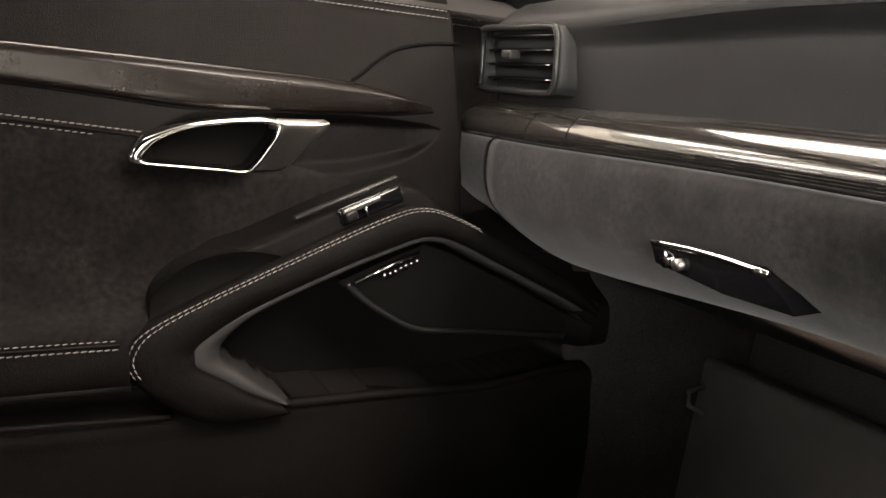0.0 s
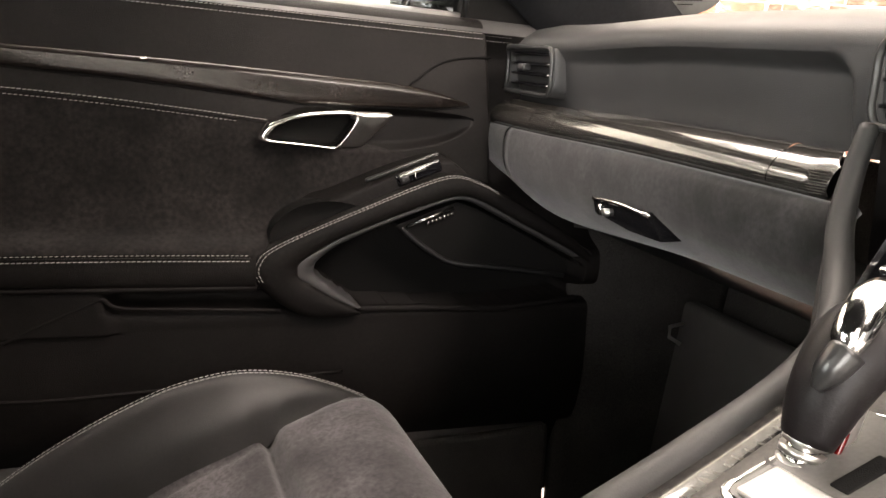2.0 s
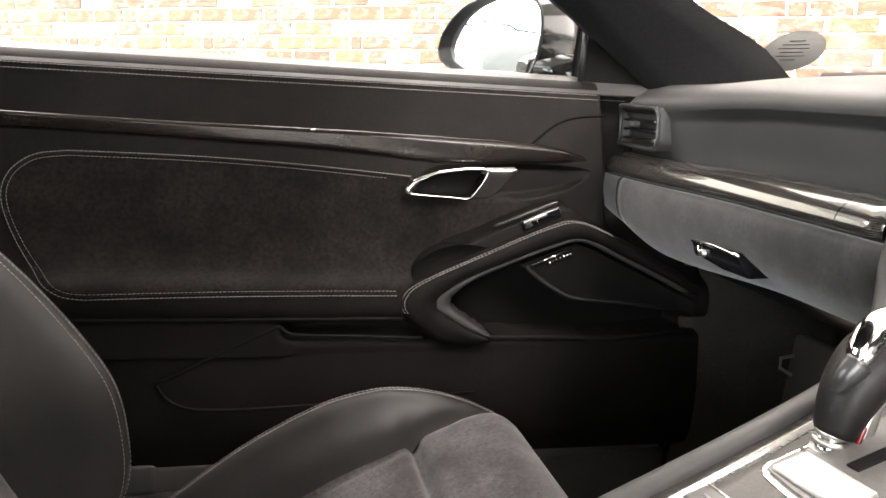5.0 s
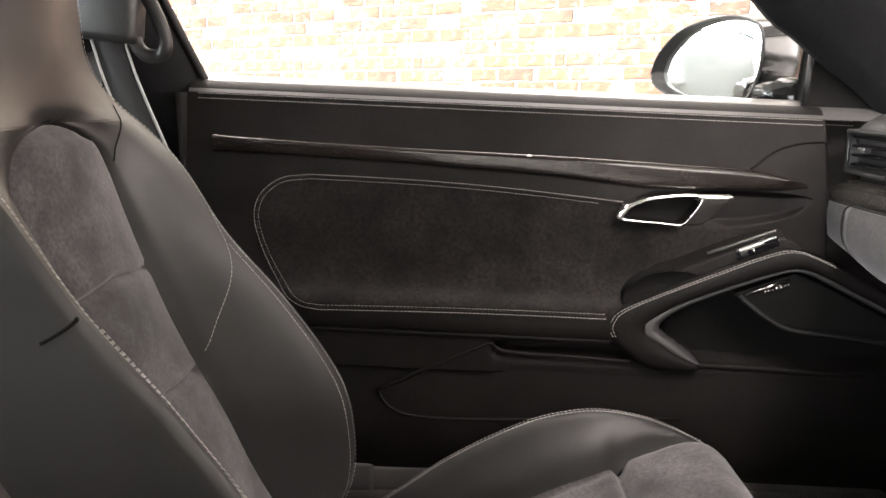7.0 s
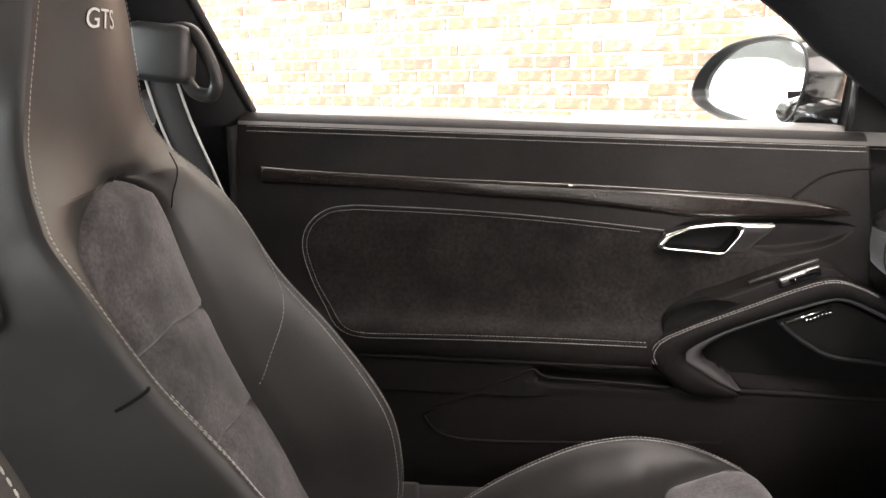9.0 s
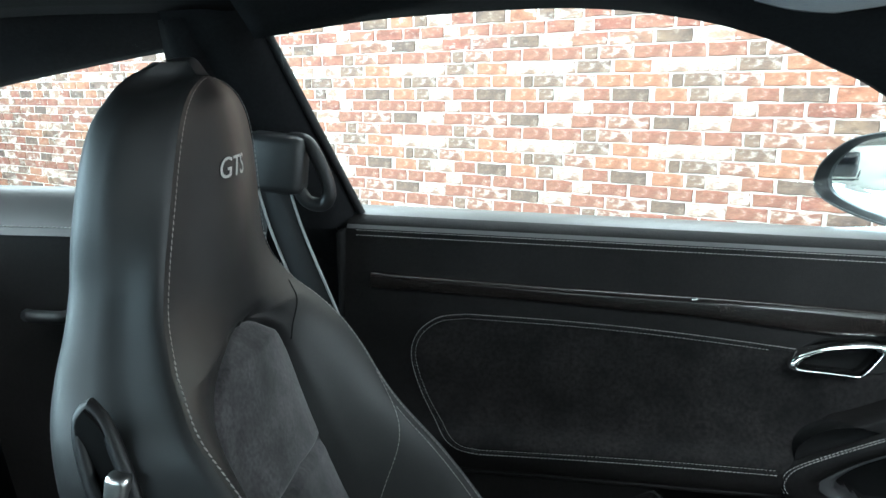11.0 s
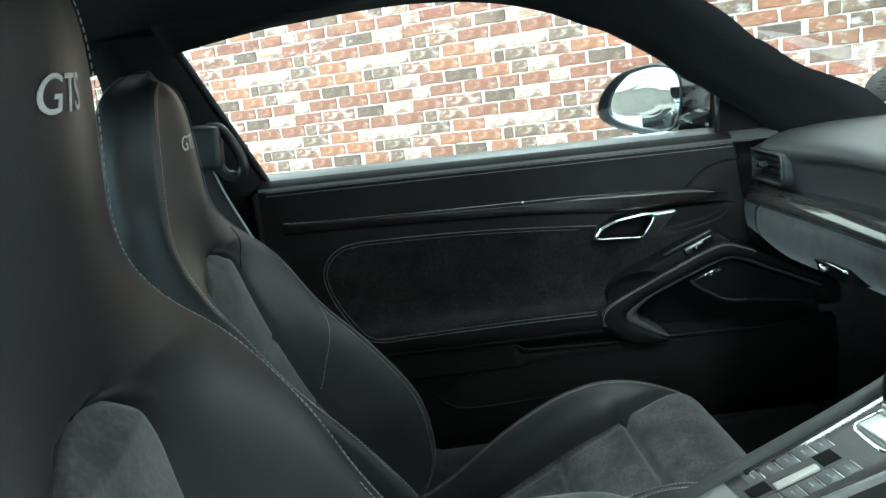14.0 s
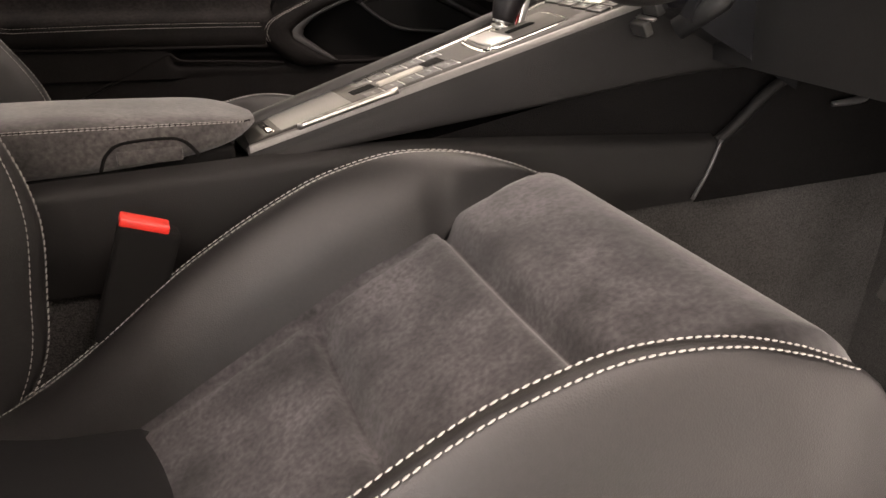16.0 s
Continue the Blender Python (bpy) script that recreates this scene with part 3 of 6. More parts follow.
XR = [(0.28, -0.25), (0.38, -0.194), (0.46, -0.189), (0.53, -0.206), (0.638, -0.275), (0.726, -0.345), (0.814, -0.400), (0.86, -0.436), (0.89, -0.460), (0.93, -0.477), (1.0, -0.480), (1.09, -0.478), (1.12, -0.482), (1.132, -0.488), (1.145, -0.503)]
VR = [(0.28, 0.17), (0.45, 0.18), (0.60, 0.180), (0.72, 0.172), (0.80, 0.178), (0.85, 0.168), (0.89, 0.140), (0.94, 0.114), (1.0, 0.107), (1.04, 0.100), (1.075, 0.087), (1.098, 0.071), (1.114, 0.049), (1.122, 0.026), (1.126, 0.008), (1.145, 0.006)]
VRI = [(0.28, 0.20), (0.45, 0.215), (0.60, 0.225), (0.72, 0.228), (0.80, 0.229), (0.845, 0.222), (0.875, 0.195), (0.90, 0.170), (0.94, 0.143), (0.98, 0.126), (1.02, 0.110), (1.06, 0.096), (1.09, 0.080), (1.105, 0.064), (1.116, 0.044), (1.123, 0.024), (1.126, 0.008), (1.145, 0.006)]
XB = [(0.28, -0.38), (0.50, -0.48), (0.70, -0.530), (0.80, -0.556), (0.87, -0.577), (0.955, -0.580), (1.05, -0.566), (1.10, -0.553), (1.13, -0.538), (1.145, -0.520)]
VB = [(0.28, 0.20), (0.50, 0.215), (0.70, 0.215), (0.80, 0.205), (0.87, 0.152), (0.92, 0.116), (1.0, 0.102), (1.06, 0.094), (1.10, 0.083), (1.125, 0.067), (1.138, 0.046), (1.145, 0.024)]
VP = [(0.30, 0.120), (0.40, 0.118), (0.60, 0.112), (0.72, 0.104), (0.80, 0.092), (0.835, 0.075), (0.855, 0.052), (0.865, 0.028), (0.869, 0.002)]
PT = 0.869


def crown(z):
    return -0.004 * sm(1.06, 1.145, z)


def groove(d, width=0.006, depth=0.006):
    return depth * math.exp(-(d / width) ** 2)


def cushion_z(x, v):
    a = abs(v)
    zc, zr = ip(x, ZC), ip(x, RIDGE)
    edge = 0.142 + 0.032 * sm(0.11, 0.28, x)
    k = min(1.0, max(0.0, (a - edge + 0.004) / (0.196 - edge)))
    z = zc + (zr - zc) * math.sin(k * math.pi / 2) ** 0.75 - 0.010 * (1 - min(1, a / 0.13) ** 2) * (1 - sm(0.1, 0.2, x))
    if a < 0.17:
        z -= groove(x - 0.163, 0.008, 0.016) * (1 - sm(0.15, 0.17, a)) + groove(x - 0.037, 0.009, 0.015) * (1 - sm(0.11, 0.142, a))
        z += 0.006 * (math.sin(math.pi * (x - 0.037) / 0.126) ** 0.7 if 0.037 < x < 0.163 else 0) * (1 - (a / 0.17) ** 2)
    z -= groove(a - edge, 0.006, 0.014)
    return z


INBOARD = {"side": -1, "wide": 0.0}


def rim_half(z, v):
    """Half width of the backrest's front edge; the passenger's inboard shoulder is fuller."""
    k = INBOARD["wide"] if v * INBOARD["side"] > 0 else 0.0
    k *= 1.0 if k == 1.0 else sm(1.02, 0.85, z)
    return ip(z, VR) * (1 - k) + ip(z, VRI) * k



def panel_half(z, v):
    return ip(z, VP) * ((1.42 if INBOARD["side"] < 0 else 1.12 + 0.36 * sm(0.68, 0.48, z)) if v * INBOARD["side"] > 0 else 1.0)


def back_x(z, v):
    a = abs(v)
    vr, vp = rim_half(z, v), panel_half(z, v) if z < PT else 0.0
    xc, xr = ip(z, XC), ip(z, XR)
    w = sm(vp * 0.9, vr, a) if vr > 0.001 else 0
    if INBOARD["wide"] < 1.0 and v * INBOARD["side"] > 0:
        xr += 0.018 * sm(0.86, 0.74, z) * sm(0.44, 0.60, z)
    x = xc + (xr - xc) * w + 0.010 * (1 - min(1, a / 0.1) ** 2) * (1 if z < 0.85 else 0)
    if z < PT:
        x -= groove(a - vp, 0.006, 0.011) + (groove(z - 0.705 + 0.1 * a, 0.005, 0.009) + groove(z - 0.575 + 0.1 * a, 0.005, 0.009)) * (1 - sm(vp - 0.01, vp, a))
    x -= 0.009 * math.exp(-((z - PT) / 0.009) ** 2) * (1 - sm(0.03, 0.075, a))
    return x


def build_seat(label, inboard, wide):
    INBOARD["side"], INBOARD["wide"] = inboard, wide
    seat = thing("bucket_seat", label, "seat", "front seats")
    # cushion: suede panels between leather wings
    for name, xa, xb in (("seat_panel", -0.33, 0.037), ("seat_panel", 0.037, 0.163), ("thigh_pad", 0.163, 0.338)):
        def f(u, v):
            x = xa + (xb - xa) * (0.5 - 0.5 * math.cos(math.pi * u))
            e = 0.142 + 0.032 * sm(0.11, 0.28, x) + 0.012 * sm(0.22, 0.30, x)
            vv = (2 * v - 1) * e
            return (x, vv, cushion_z(x, vv))
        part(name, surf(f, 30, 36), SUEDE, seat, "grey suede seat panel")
    for s in (1, -1):
        def f(u, v):
            x = -0.33 + 0.668 * u
            e = 0.142 + 0.032 * sm(0.11, 0.28, x) + 0.012 * sm(0.22, 0.30, x)
            if v < 0.45:
                a = e + (0.192 - e) * v / 0.45
                return (x, s * a, cushion_z(x, a))
            w = (v - 0.45) / 0.55
            zr = cushion_z(x, 0.192)
            bulge = 0.040 * math.sin(min(1, w * 1.5) * math.pi / 2) * (1 - 0.8 * sm(0.22, 0.338, x))
            return (x, s * (0.192 + bulge - 0.015 * sm(0.7, 1, w)), zr + (0.20 - zr) * (1 - math.cos(w * math.pi / 2)) ** 0.72)
        part("seat_wing", surf(f, 60, 40), LEATHER, seat, "black leather side bolster")
        pts = [Vector((x, s * 0.190, cushion_z(x, 0.190))) for x in np.linspace(-0.26, 0.285, 60)]
        for off in (0.0, 0.010):
            part("seam", stitches([p + Vector((0, s * (off - 0.004), 0.0012 - off * 0.12)) for p in pts], (0, s * 0.3, 1), 0.0044, 0.0014, 0.00078), THREAD, seat, "silver double stitching")
    part("seat_base", rbox(-0.02, 0, 0.21, 0.60, 0.40, 0.16, None, 0.03), PLASTIC, seat)
    part("seat_rail", rbox(-0.02, 0.17, 0.125, 0.58, 0.05, 0.05, None, 0.005), PLASTIC, seat)
    part("seat_rail", rbox(-0.02, -0.17, 0.125, 0.58, 0.05, 0.05, None, 0.005), PLASTIC, seat)
    # backrest panels
    for za, zb in ((0.31, 0.575), (0.575, 0.705), (0.705, PT - 0.001)):
        def f(u, v):
            q = 2 * v - 1
            zz = za + (zb - za) * (0.5 - 0.5 * math.cos(math.pi * u))
            vp = panel_half(zz, q)
            z2 = zz - 0.1 * abs(q * vp) * (1 - sm(0.80, 0.86, zz))
            return (back_x(z2, q * vp), q * vp, z2)
        part("back_panel", surf(f, 26, 30), SUEDE, seat, "grey suede backrest panel")
    for s in (1, -1):
        def f(u, v):
            z = 0.30 + (PT - 0.299) * u
            vp, vr = panel_half(z, s), rim_half(z, s)
            a = vp + (vr - vp) * v
            return (back_x(z, s * a), s * a, z)
        part("back_bolster", surf(f, 70, 20), LEATHER, seat, "black leather backrest bolster")

        def g(u, v):
            z = 0.28 + 0.865 * u
            zf = min(z, 1.127)
            full = s == inboard
            vr, vb, xb = rim_half(zf, s), ip(z, VB), ip(z, XB)
            xr = back_x(zf, s * vr)
            crease = 0.032 * (1 - sm(1.09, 1.145, z)) * (1 - 0.3 * sm(0.75, 0.5, z))
            if full:
                crease = max(0.004, crease - vr + ip(zf, VR))
            rows_ = [(0, xr, vr), (0.08, xr - 0.004, vr + 0.006), (0.40, xr + (xb - xr) * 0.36, vr + crease * 0.95), (0.50, xr + (xb - xr) * 0.50, vr + crease * 1.08 + 0.002), (0.85, xr + (xb - xr) * 0.88, (vr + crease + vb) / 2 + 0.012), (1, xb, vb)]
            if z < 0.86:
                k = sm(0.86, 0.78, z)
                rows_ = [(a, x_, y_ + k * ((0.030 - 0.022 * wide if full else 0.030) * math.sin(math.pi * a) - groove(a - 0.52, 0.02, 0.003))) for a, x_, y_ in rows_]
            return (ip(v, [(a, x_) for a, x_, y_ in rows_]), s * ip(v, [(a, y_) for a, x_, y_ in rows_]), zf + (z + crown(z) - zf) * sm(0.0, 0.45, v))
        part("back_side", surf(g, 80, 18), LEATHER_SIDE, seat, "leather side of the backrest")
        pts = [Vector((back_x(z, s * max(0.004, rim_half(z, s) - 0.004)) + 0.0020, s * max(0.004, rim_half(z, s) - 0.004), z)) for z in np.concatenate([np.linspace(0.34, 1.09, 70), np.linspace(1.095, 1.126, 24)])]
        low = [p for p in pts if p.z < 0.90]
        part("back_seam", stitches([p + Vector((0.001, s * 0.001, 0)) for p in low], (0.6, s, 0), 0.0044, 0.0016, 0.0008), THREAD, seat, "silver edge stitching")
        part("back_seam", stitches([p + Vector((0.001, s * 0.001, 0)) for p in pts[len(low) - 1:]], (0.6, s, 0), 0.0042, 0.0016, 0.0005), THREAD_DOOR, seat, "fine stitching round the headrest")
        pts = [Vector((back_x(z, s * (rim_half(z, s) - 0.011)) + 0.0026, s * (rim_half(z, s) - 0.011), z)) for z in np.linspace(0.34, 0.715, 50)]
        part("back_seam", stitches(pts, (1, 0, 0), 0.0044, 0.0016, 0.0007), THREAD, seat, "second row of stitching")
        # inner bolster seam
        line = cr([(0.755, 0.172), (0.70, 0.156), (0.64, 0.136), (0.58, 0.117)], 24)
        if s != inboard:
            part("back_seam", stitches([(back_x(z, s * a) + 0.001, s * a, z) for z, a in line], (1, 0, 0), 0.0044, 0.0016, 0.0007), THREAD, seat)
        arc = cr([(0.885, 0.128), (0.866, 0.118), (0.842, 0.102), (0.822, 0.094)], 16)
        if s != inboard:
            part("panel_joint", tube([(back_x(z, s * a) + 0.0002, s * a, z) for z, a in arc], 0.0011, 6), CLOTH, seat)
        else:
            part("panel_joint", tube([g((0.727 - 0.28 - 0.020 * w) / 0.865, 0.05 + 0.23 * w) for w in np.linspace(0, 1, 14)], 0.0017, 6), CLOTH, seat, "joint in the leather side")
        # release loop and lever at the shoulder
        ring = cr([(-0.505, 0.868), (-0.485, 0.845), (-0.458, 0.790), (-0.448, 0.755), (-0.468, 0.750), (-0.495, 0.775), (-0.512, 0.820), (-0.516, 0.852), (-0.505, 0.868)], 40)[:-1]
        ring = [(-0.488 + (x + 0.482) * 0.74, 0.830 + (z - 0.809) * 0.76) for x, z in ring]
        part("lever_loop", tube([(x, s * (0.247 - 0.25 * max(0, z - 0.80)), z) for x, z in ring], 0.0065, 10, True, 1, (0, 1, 0)), LEATHER, seat, "black loop round the release lever")
        # black plate paints the shaded hollow inside the loop
        part("lever_well", prism([(x, z) for x, z in ring[::2]], "y", s * 0.236, s * 0.240), CLOTH, seat, "black plate for the shaded lever recess", False)
        part("release_lever", rbox(-0.478, s * 0.250, 0.808, 0.019, 0.016, 0.042, Matrix.Rotation(0.2, 3, "Y"), 0.006), SATIN, seat, "satin silver backrest release lever")

    def head(u, v):
        z = PT - 0.001 + 0.259 * u
        q = 2 * v - 1
        a = q * rim_half(z, q)
        return (back_x(z, a) + 0.0002, a, z)
    part("headrest", surf(head, 40, 30), LEATHER, seat, "integrated black leather headrest")
    part("back_shell", surf(lambda u, v: (ip(0.28 + 0.865 * u, XB) - 0.018 * (1 - (2 * v - 1) ** 2), (2 * v - 1) * ip(0.28 + 0.865 * u, VB), 0.28 + 0.865 * u + crown(0.28 + 0.865 * u)), 60, 24), LEATHER, seat, "smooth seat back shell")
    def cap(u, v):
        x, y, z = g(1.0, u)
        return (x, (2 * v - 1) * (abs(y) + 0.0008), z + 0.0006 + 0.004 * (1 - (2 * v - 1) ** 2) * sm(0, 0.3, u) * sm(1.0, 0.7, u))
    part("headrest_cap", surf(cap, 24, 10), LEATHER_SIDE, seat)
    # embroidered letters on the headrest
    fc = bpy.data.curves.new("letters", "FONT")
    fc.body, fc.size, fc.extrude, fc.shear, fc.align_x, fc.align_y = "GTS", 0.029, 0.0003, 0.30, "CENTER", "CENTER"
    tmp = new("letters", fc)
    dg = bpy.context.evaluated_depsgraph_get()
    me = bpy.data.meshes.new_from_object(tmp.evaluated_get(dg))
    bpy.data.objects.remove(tmp)
    ob = new("embroidered_letters", me)
    me.materials.clear()
    me.materials.append(SILVER_THREAD)
    for vtx in me.vertices:
        px, py, pz = vtx.co
        a, z = px * (1.16 + 0.24 * (inboard > 0)) - 0.006 + 0.014 * (inboard > 0), 1.037 + 0.009 * (inboard > 0) + py
        vtx.co = (back_x(z, a) + 0.0011 + pz, a, z)
    ob.parent = seat
    tagged(ob, "silver embroidered letters")
    return seat


seat_p = build_seat("black leather and grey suede bucket seat with silver stitching", -1, 1.0)
seat_p.location = (0, 0.374, 0)
seat_d = build_seat("black leather and grey suede bucket seat with silver stitching", 1, 0.85)
seat_d.location = (0.018, -0.396, 0.09)
HINGE = Vector((-0.30, 0, 0.30))
for child in seat_d.children:
    if child.name.split(".")[0] in ("back_panel", "back_bolster", "back_side", "back_seam", "lever_loop", "release_lever", "lever_well", "headrest", "headrest_cap", "back_shell", "embroidered_letters"):
        child.matrix_basis = Matrix.Translation(HINGE + Vector((-0.010, 0, -0.038))) @ Matrix.Rotation(radians(9.2), 4, "Y") @ Matrix.Translation(-HINGE) @ child.matrix_basis


TILT = Vector((-0.05, 0, 0.36))
for child in seat_d.children:
    if child.name.split(".")[0] in ("seat_panel", "thigh_pad", "seat_wing", "seam"):
        child.matrix_basis = Matrix.Translation(TILT) @ Matrix.Rotation(radians(-2.4), 4, "Y") @ Matrix.Translation(-TILT)


# ---- dashboard ----
DASH = [(1.05, 0.868), (0.85, 0.882), (0.66, 0.888), (0.58, 0.885), (0.545, 0.878), (0.527, 0.868), (0.522, 0.858), (0.524, 0.850)]


def build_dash():
    dash = thing("dashboard", "black leather dashboard with carbon strip and suede glovebox", "dashboard")
    ys = np.linspace(0.76, -0.78, 74)

    def lift(y):
        return 0.012 * sm(0.65, 0.35, y)

    def wrap(y):
        return 0.03 * sm(0.71, 0.76, y) ** 2
    part("dash_top", rows_mesh([[(x + wrap(y), y, z + lift(y) - 0.012 - 0.03 * sm(0.69, 0.76, y)) for x, z in DASH] for y in ys]), LEATHER_DASH, dash, "smooth leather dashboard top")
    # face around the recessed panel

    def recessed(u, v):
        y, z = 0.76 - 0.625 * u, 0.853 - 0.082 * v
        r = 0.034
        p, q = 0.162 - y + r, z - 0.850 + r
        d = r - math.hypot(max(p, 0), max(q, 0)) - min(max(p, q), 0)
        deep = 0.024 * sm(0.0, 0.020, d) * (0.25 + 0.75 * sm(0.60, 0.46, y))
        return (0.523 + 0.012 * v * v + deep + wrap(y), y, z + lift(y) - 0.008)
    part("airbag_panel", surf(recessed, 180, 50), LEATHER_DASH, dash, "recessed leather airbag panel")
    part("dash_middle", surf(lambda u, v: (0.523 + 0.02 * v, 0.135 - 0.92 * u, 0.857 - 0.24 * v), 30, 10), LEATHER, dash)
    # carbon strip in pieces with thin joints
    cuts = [(0.745, 0.6096), (0.6084, 0.5516), (0.5504, 0.2046), (0.2034, 0.147)]
    for a, b in cuts:
        def f(u, v):
            y = a + (b - a) * u
            end = sm(0.55, 1.0, u) ** 2 if b < 0.15 else 0.0
            v = max(v, 0.55 * end)
            x = ip(v, [(0, 0.562), (0.12, 0.527), (0.35, 0.513), (0.65, 0.499), (0.88, 0.493), (1, 0.496)])
            z = ip(v, [(0, 0.771), (0.12, 0.7745), (0.35, 0.7715), (0.65, 0.761), (0.88, 0.749), (1, 0.742)])
            return (x + wrap(y) + 0.004 * end, y, z + 0.4 * lift(y))
        part("carbon_strip", surf(f, 40, 24), CARBON, dash, "glossy carbon fibre dashboard strip")
    part("strip_backing", surf(lambda u, v: (0.536 - 0.038 * v + wrap(0.745 - 0.598 * u), 0.745 - 0.598 * u, 0.766 - 0.026 * v + 0.4 * lift(0.745 - 0.598 * u)), 40, 3), CLOTH, dash)
    # lower suede glovebox lid and its end piece
    for nm, a, b in (("end_piece", 0.745, 0.664), ("glovebox_lid", 0.660, 0.116)):
        def f(u, v):
            y = a + (b - a) * u
            x = ip(v, [(0, 0.496), (0.08, 0.4905), (0.2, 0.4880), (0.35, 0.4900), (0.5, 0.499), (0.7, 0.523), (0.85, 0.552), (0.92, 0.580), (1, 0.640)])
            z = ip(v, [(0, 0.741), (0.08, 0.735), (0.2, 0.718), (0.35, 0.697), (0.5, 0.677), (0.7, 0.655), (0.85, 0.641), (0.92, 0.6345), (1, 0.632)])
            return (x + wrap(y), y, z + 0.4 * lift(y) - 0.012 * sm(0.3, 0.6, y) * v + 0.035 * sm(0.6, 0.74, y) * v)
        part(nm, surf(f, 40, 30), SUEDE_DASH, dash, "grey suede glovebox lid" if nm == "glovebox_lid" else "suede dashboard end", solid=0.006)
    part("dash_underside", surf(lambda u, v: (0.580 + 0.30 * v, 0.735 - 1.5 * u, 0.622 - 0.02 * v), 20, 4), PLASTIC, dash)
    # glovebox pull
    part("glovebox_pull", prism([(0.428, 0.692), (0.340, 0.696), (0.318, 0.684), (0.308, 0.675), (0.36, 0.674), (0.422, 0.680)], "x", 0.4815, 0.51), GLOSS_BLACK, dash, "black glovebox pull", False)
    part("pull_edge", tube([(0.480, y, z) for y, z in cr([(0.425, 0.694), (0.38, 0.6965), (0.328, 0.695)], 10)], 0.0024, 8), CHROME, dash, "chrome edge")
    part("glovebox_lock", tube([(0.478, 0.410, 0.685), (0.49, 0.410, 0.685)], 0.0058, 14), CHROME, dash, "round chrome lock")
    part("lock_ring", tube([(0.477, 0.399, 0.684), (0.49, 0.399, 0.684)], 0.0042, 12), SATIN, dash)
    # vents
    def vent(ya, yb, za, zb, x, slats):
        cy, cz = (ya + yb) / 2, (za + zb) / 2
        rim = cr([(ya, za + 0.014), (ya, cz), (ya, zb - 0.014), (ya - 0.004, zb - 0.004), (ya - 0.014, zb), (cy, zb), (yb + 0.014, zb), (yb + 0.004, zb - 0.004), (yb, zb - 0.014), (yb, cz), (yb, za + 0.014), (yb + 0.004, za + 0.004), (yb + 0.014, za), (cy, za), (ya - 0.014, za), (ya - 0.004, za + 0.004), (ya, za + 0.014)], 90)[:-1]
        part("vent_rim", tube([(x + wrap(y), y, z) for y, z in rim], 0.0030, 8, True, 1, (1, 0, 0)), SATIN_RIM, dash, "dark satin vent surround")
        part("vent_body", rows_mesh([[(x + d + wrap(y), cy + (y - cy) * w, cz + (z - cz) * w) for y, z in rim] for d, w in ((0.024, 1.13), (0.010, 1.08), (0.004, 1.06), (0.001, 1.03), (0.001, 0.97), (0.034, 0.95))], True), LEATHER_DASH, dash, "dark vent housing")
        part("vent_back", rbox(x + 0.030, cy, cz, 0.004, (ya - yb) * 0.95, (zb - za) * 0.95), CLOTH, dash, "", False)
        for k in range(slats):
            z = za + (zb - za) * (k + 0.7) / (slats + 0.4)
            part("slat", surf(lambda u, w: (x + 0.003 + 0.020 * w + wrap(ya + (yb - ya) * u), ya + (yb - ya) * (0.03 + 0.94 * u), z + 0.004 * w), 8, 2), GLOSS_BLACK, dash, solid=0.0025)
        part("vent_thumbwheel", rbox(x - 0.001, cy + 0.004, cz + 0.004, 0.012, 0.016, 0.008, None, 0.002), GREY_PLASTIC, dash, "grey vent slider")
    vent(0.734, 0.600, 0.785, 0.842, 0.515, 4)
    vent(0.140, 0.020, 0.800, 0.862, 0.518, 3)
    # centre stack with screen and buttons
    tilt = Matrix.Rotation(radians(-24), 3, "Y")
    part("stack_panel", prism([(0.522, 0.812), (0.507, 0.760), (0.455, 0.680), (0.60, 0.60), (0.60, 0.80)], "y", 0.080, -0.19), GLOSS_BLACK, dash, "dark centre panel", False, bevel=0.006)
    part("stack_cheek", tube([(0.520, -0.215, 0.80), (0.500, -0.21, 0.74), (0.488, -0.20, 0.69), (0.46, -0.17, 0.66)], 0.012, 10), PLASTIC, dash, "satin black console cheek")
    part("screen_frame", rbox(0.502, -0.040, 0.765, 0.012, 0.235, 0.098, tilt, 0.004), GLOSS_BLACK, dash)
    part("screen", rbox(0.4955, -0.040, 0.768, 0.004, 0.195, 0.078, tilt, 0.001), SCREEN, dash, "touch screen coloured by a warm reflection")
    part("screen_bar", rbox(0.476, -0.040, 0.716, 0.010, 0.225, 0.006, tilt, 0.002), CHROME, dash, "bright trim bar")
    for r in range(3):
        part("button_bar", rbox(0.4735 - 0.0125 * r, -0.040, 0.7085 - 0.0205 * r, 0.006, 0.215, 0.0022, tilt, 0.0006), CHROME if r < 2 else SATIN, dash, "bright line between the buttons")
        for k in range(7):
            if r == 1 and k in (1, 5):
                continue
            b_ = part("button", rbox(0.4685 - 0.0125 * r, 0.052 - 0.0305 * k, 0.6985 - 0.0205 * r, 0.010, 0.0275, 0.0145, tilt, 0.002), BUTTON, dash, "dark grey button")
            part("button_mark", rbox(0.4629 - 0.0125 * r, 0.052 - 0.0305 * k, 0.7010 - 0.0205 * r, 0.0012, 0.012, 0.003, tilt), WHITE_INK, b_)
    for s in (1, -1):
        part("knob", tube([(0.462, -0.045 + s * 0.066, 0.690), (0.440, -0.045 + s * 0.066, 0.699)], [0.014, 0.013], 18), GLOSS_BLACK, dash, "black rotary knob")
        part("knob_ring", tube([(0.452, -0.045 + s * 0.066, 0.6950), (0.446, -0.045 + s * 0.066, 0.6966)], 0.0140, 18), CHROME, dash)
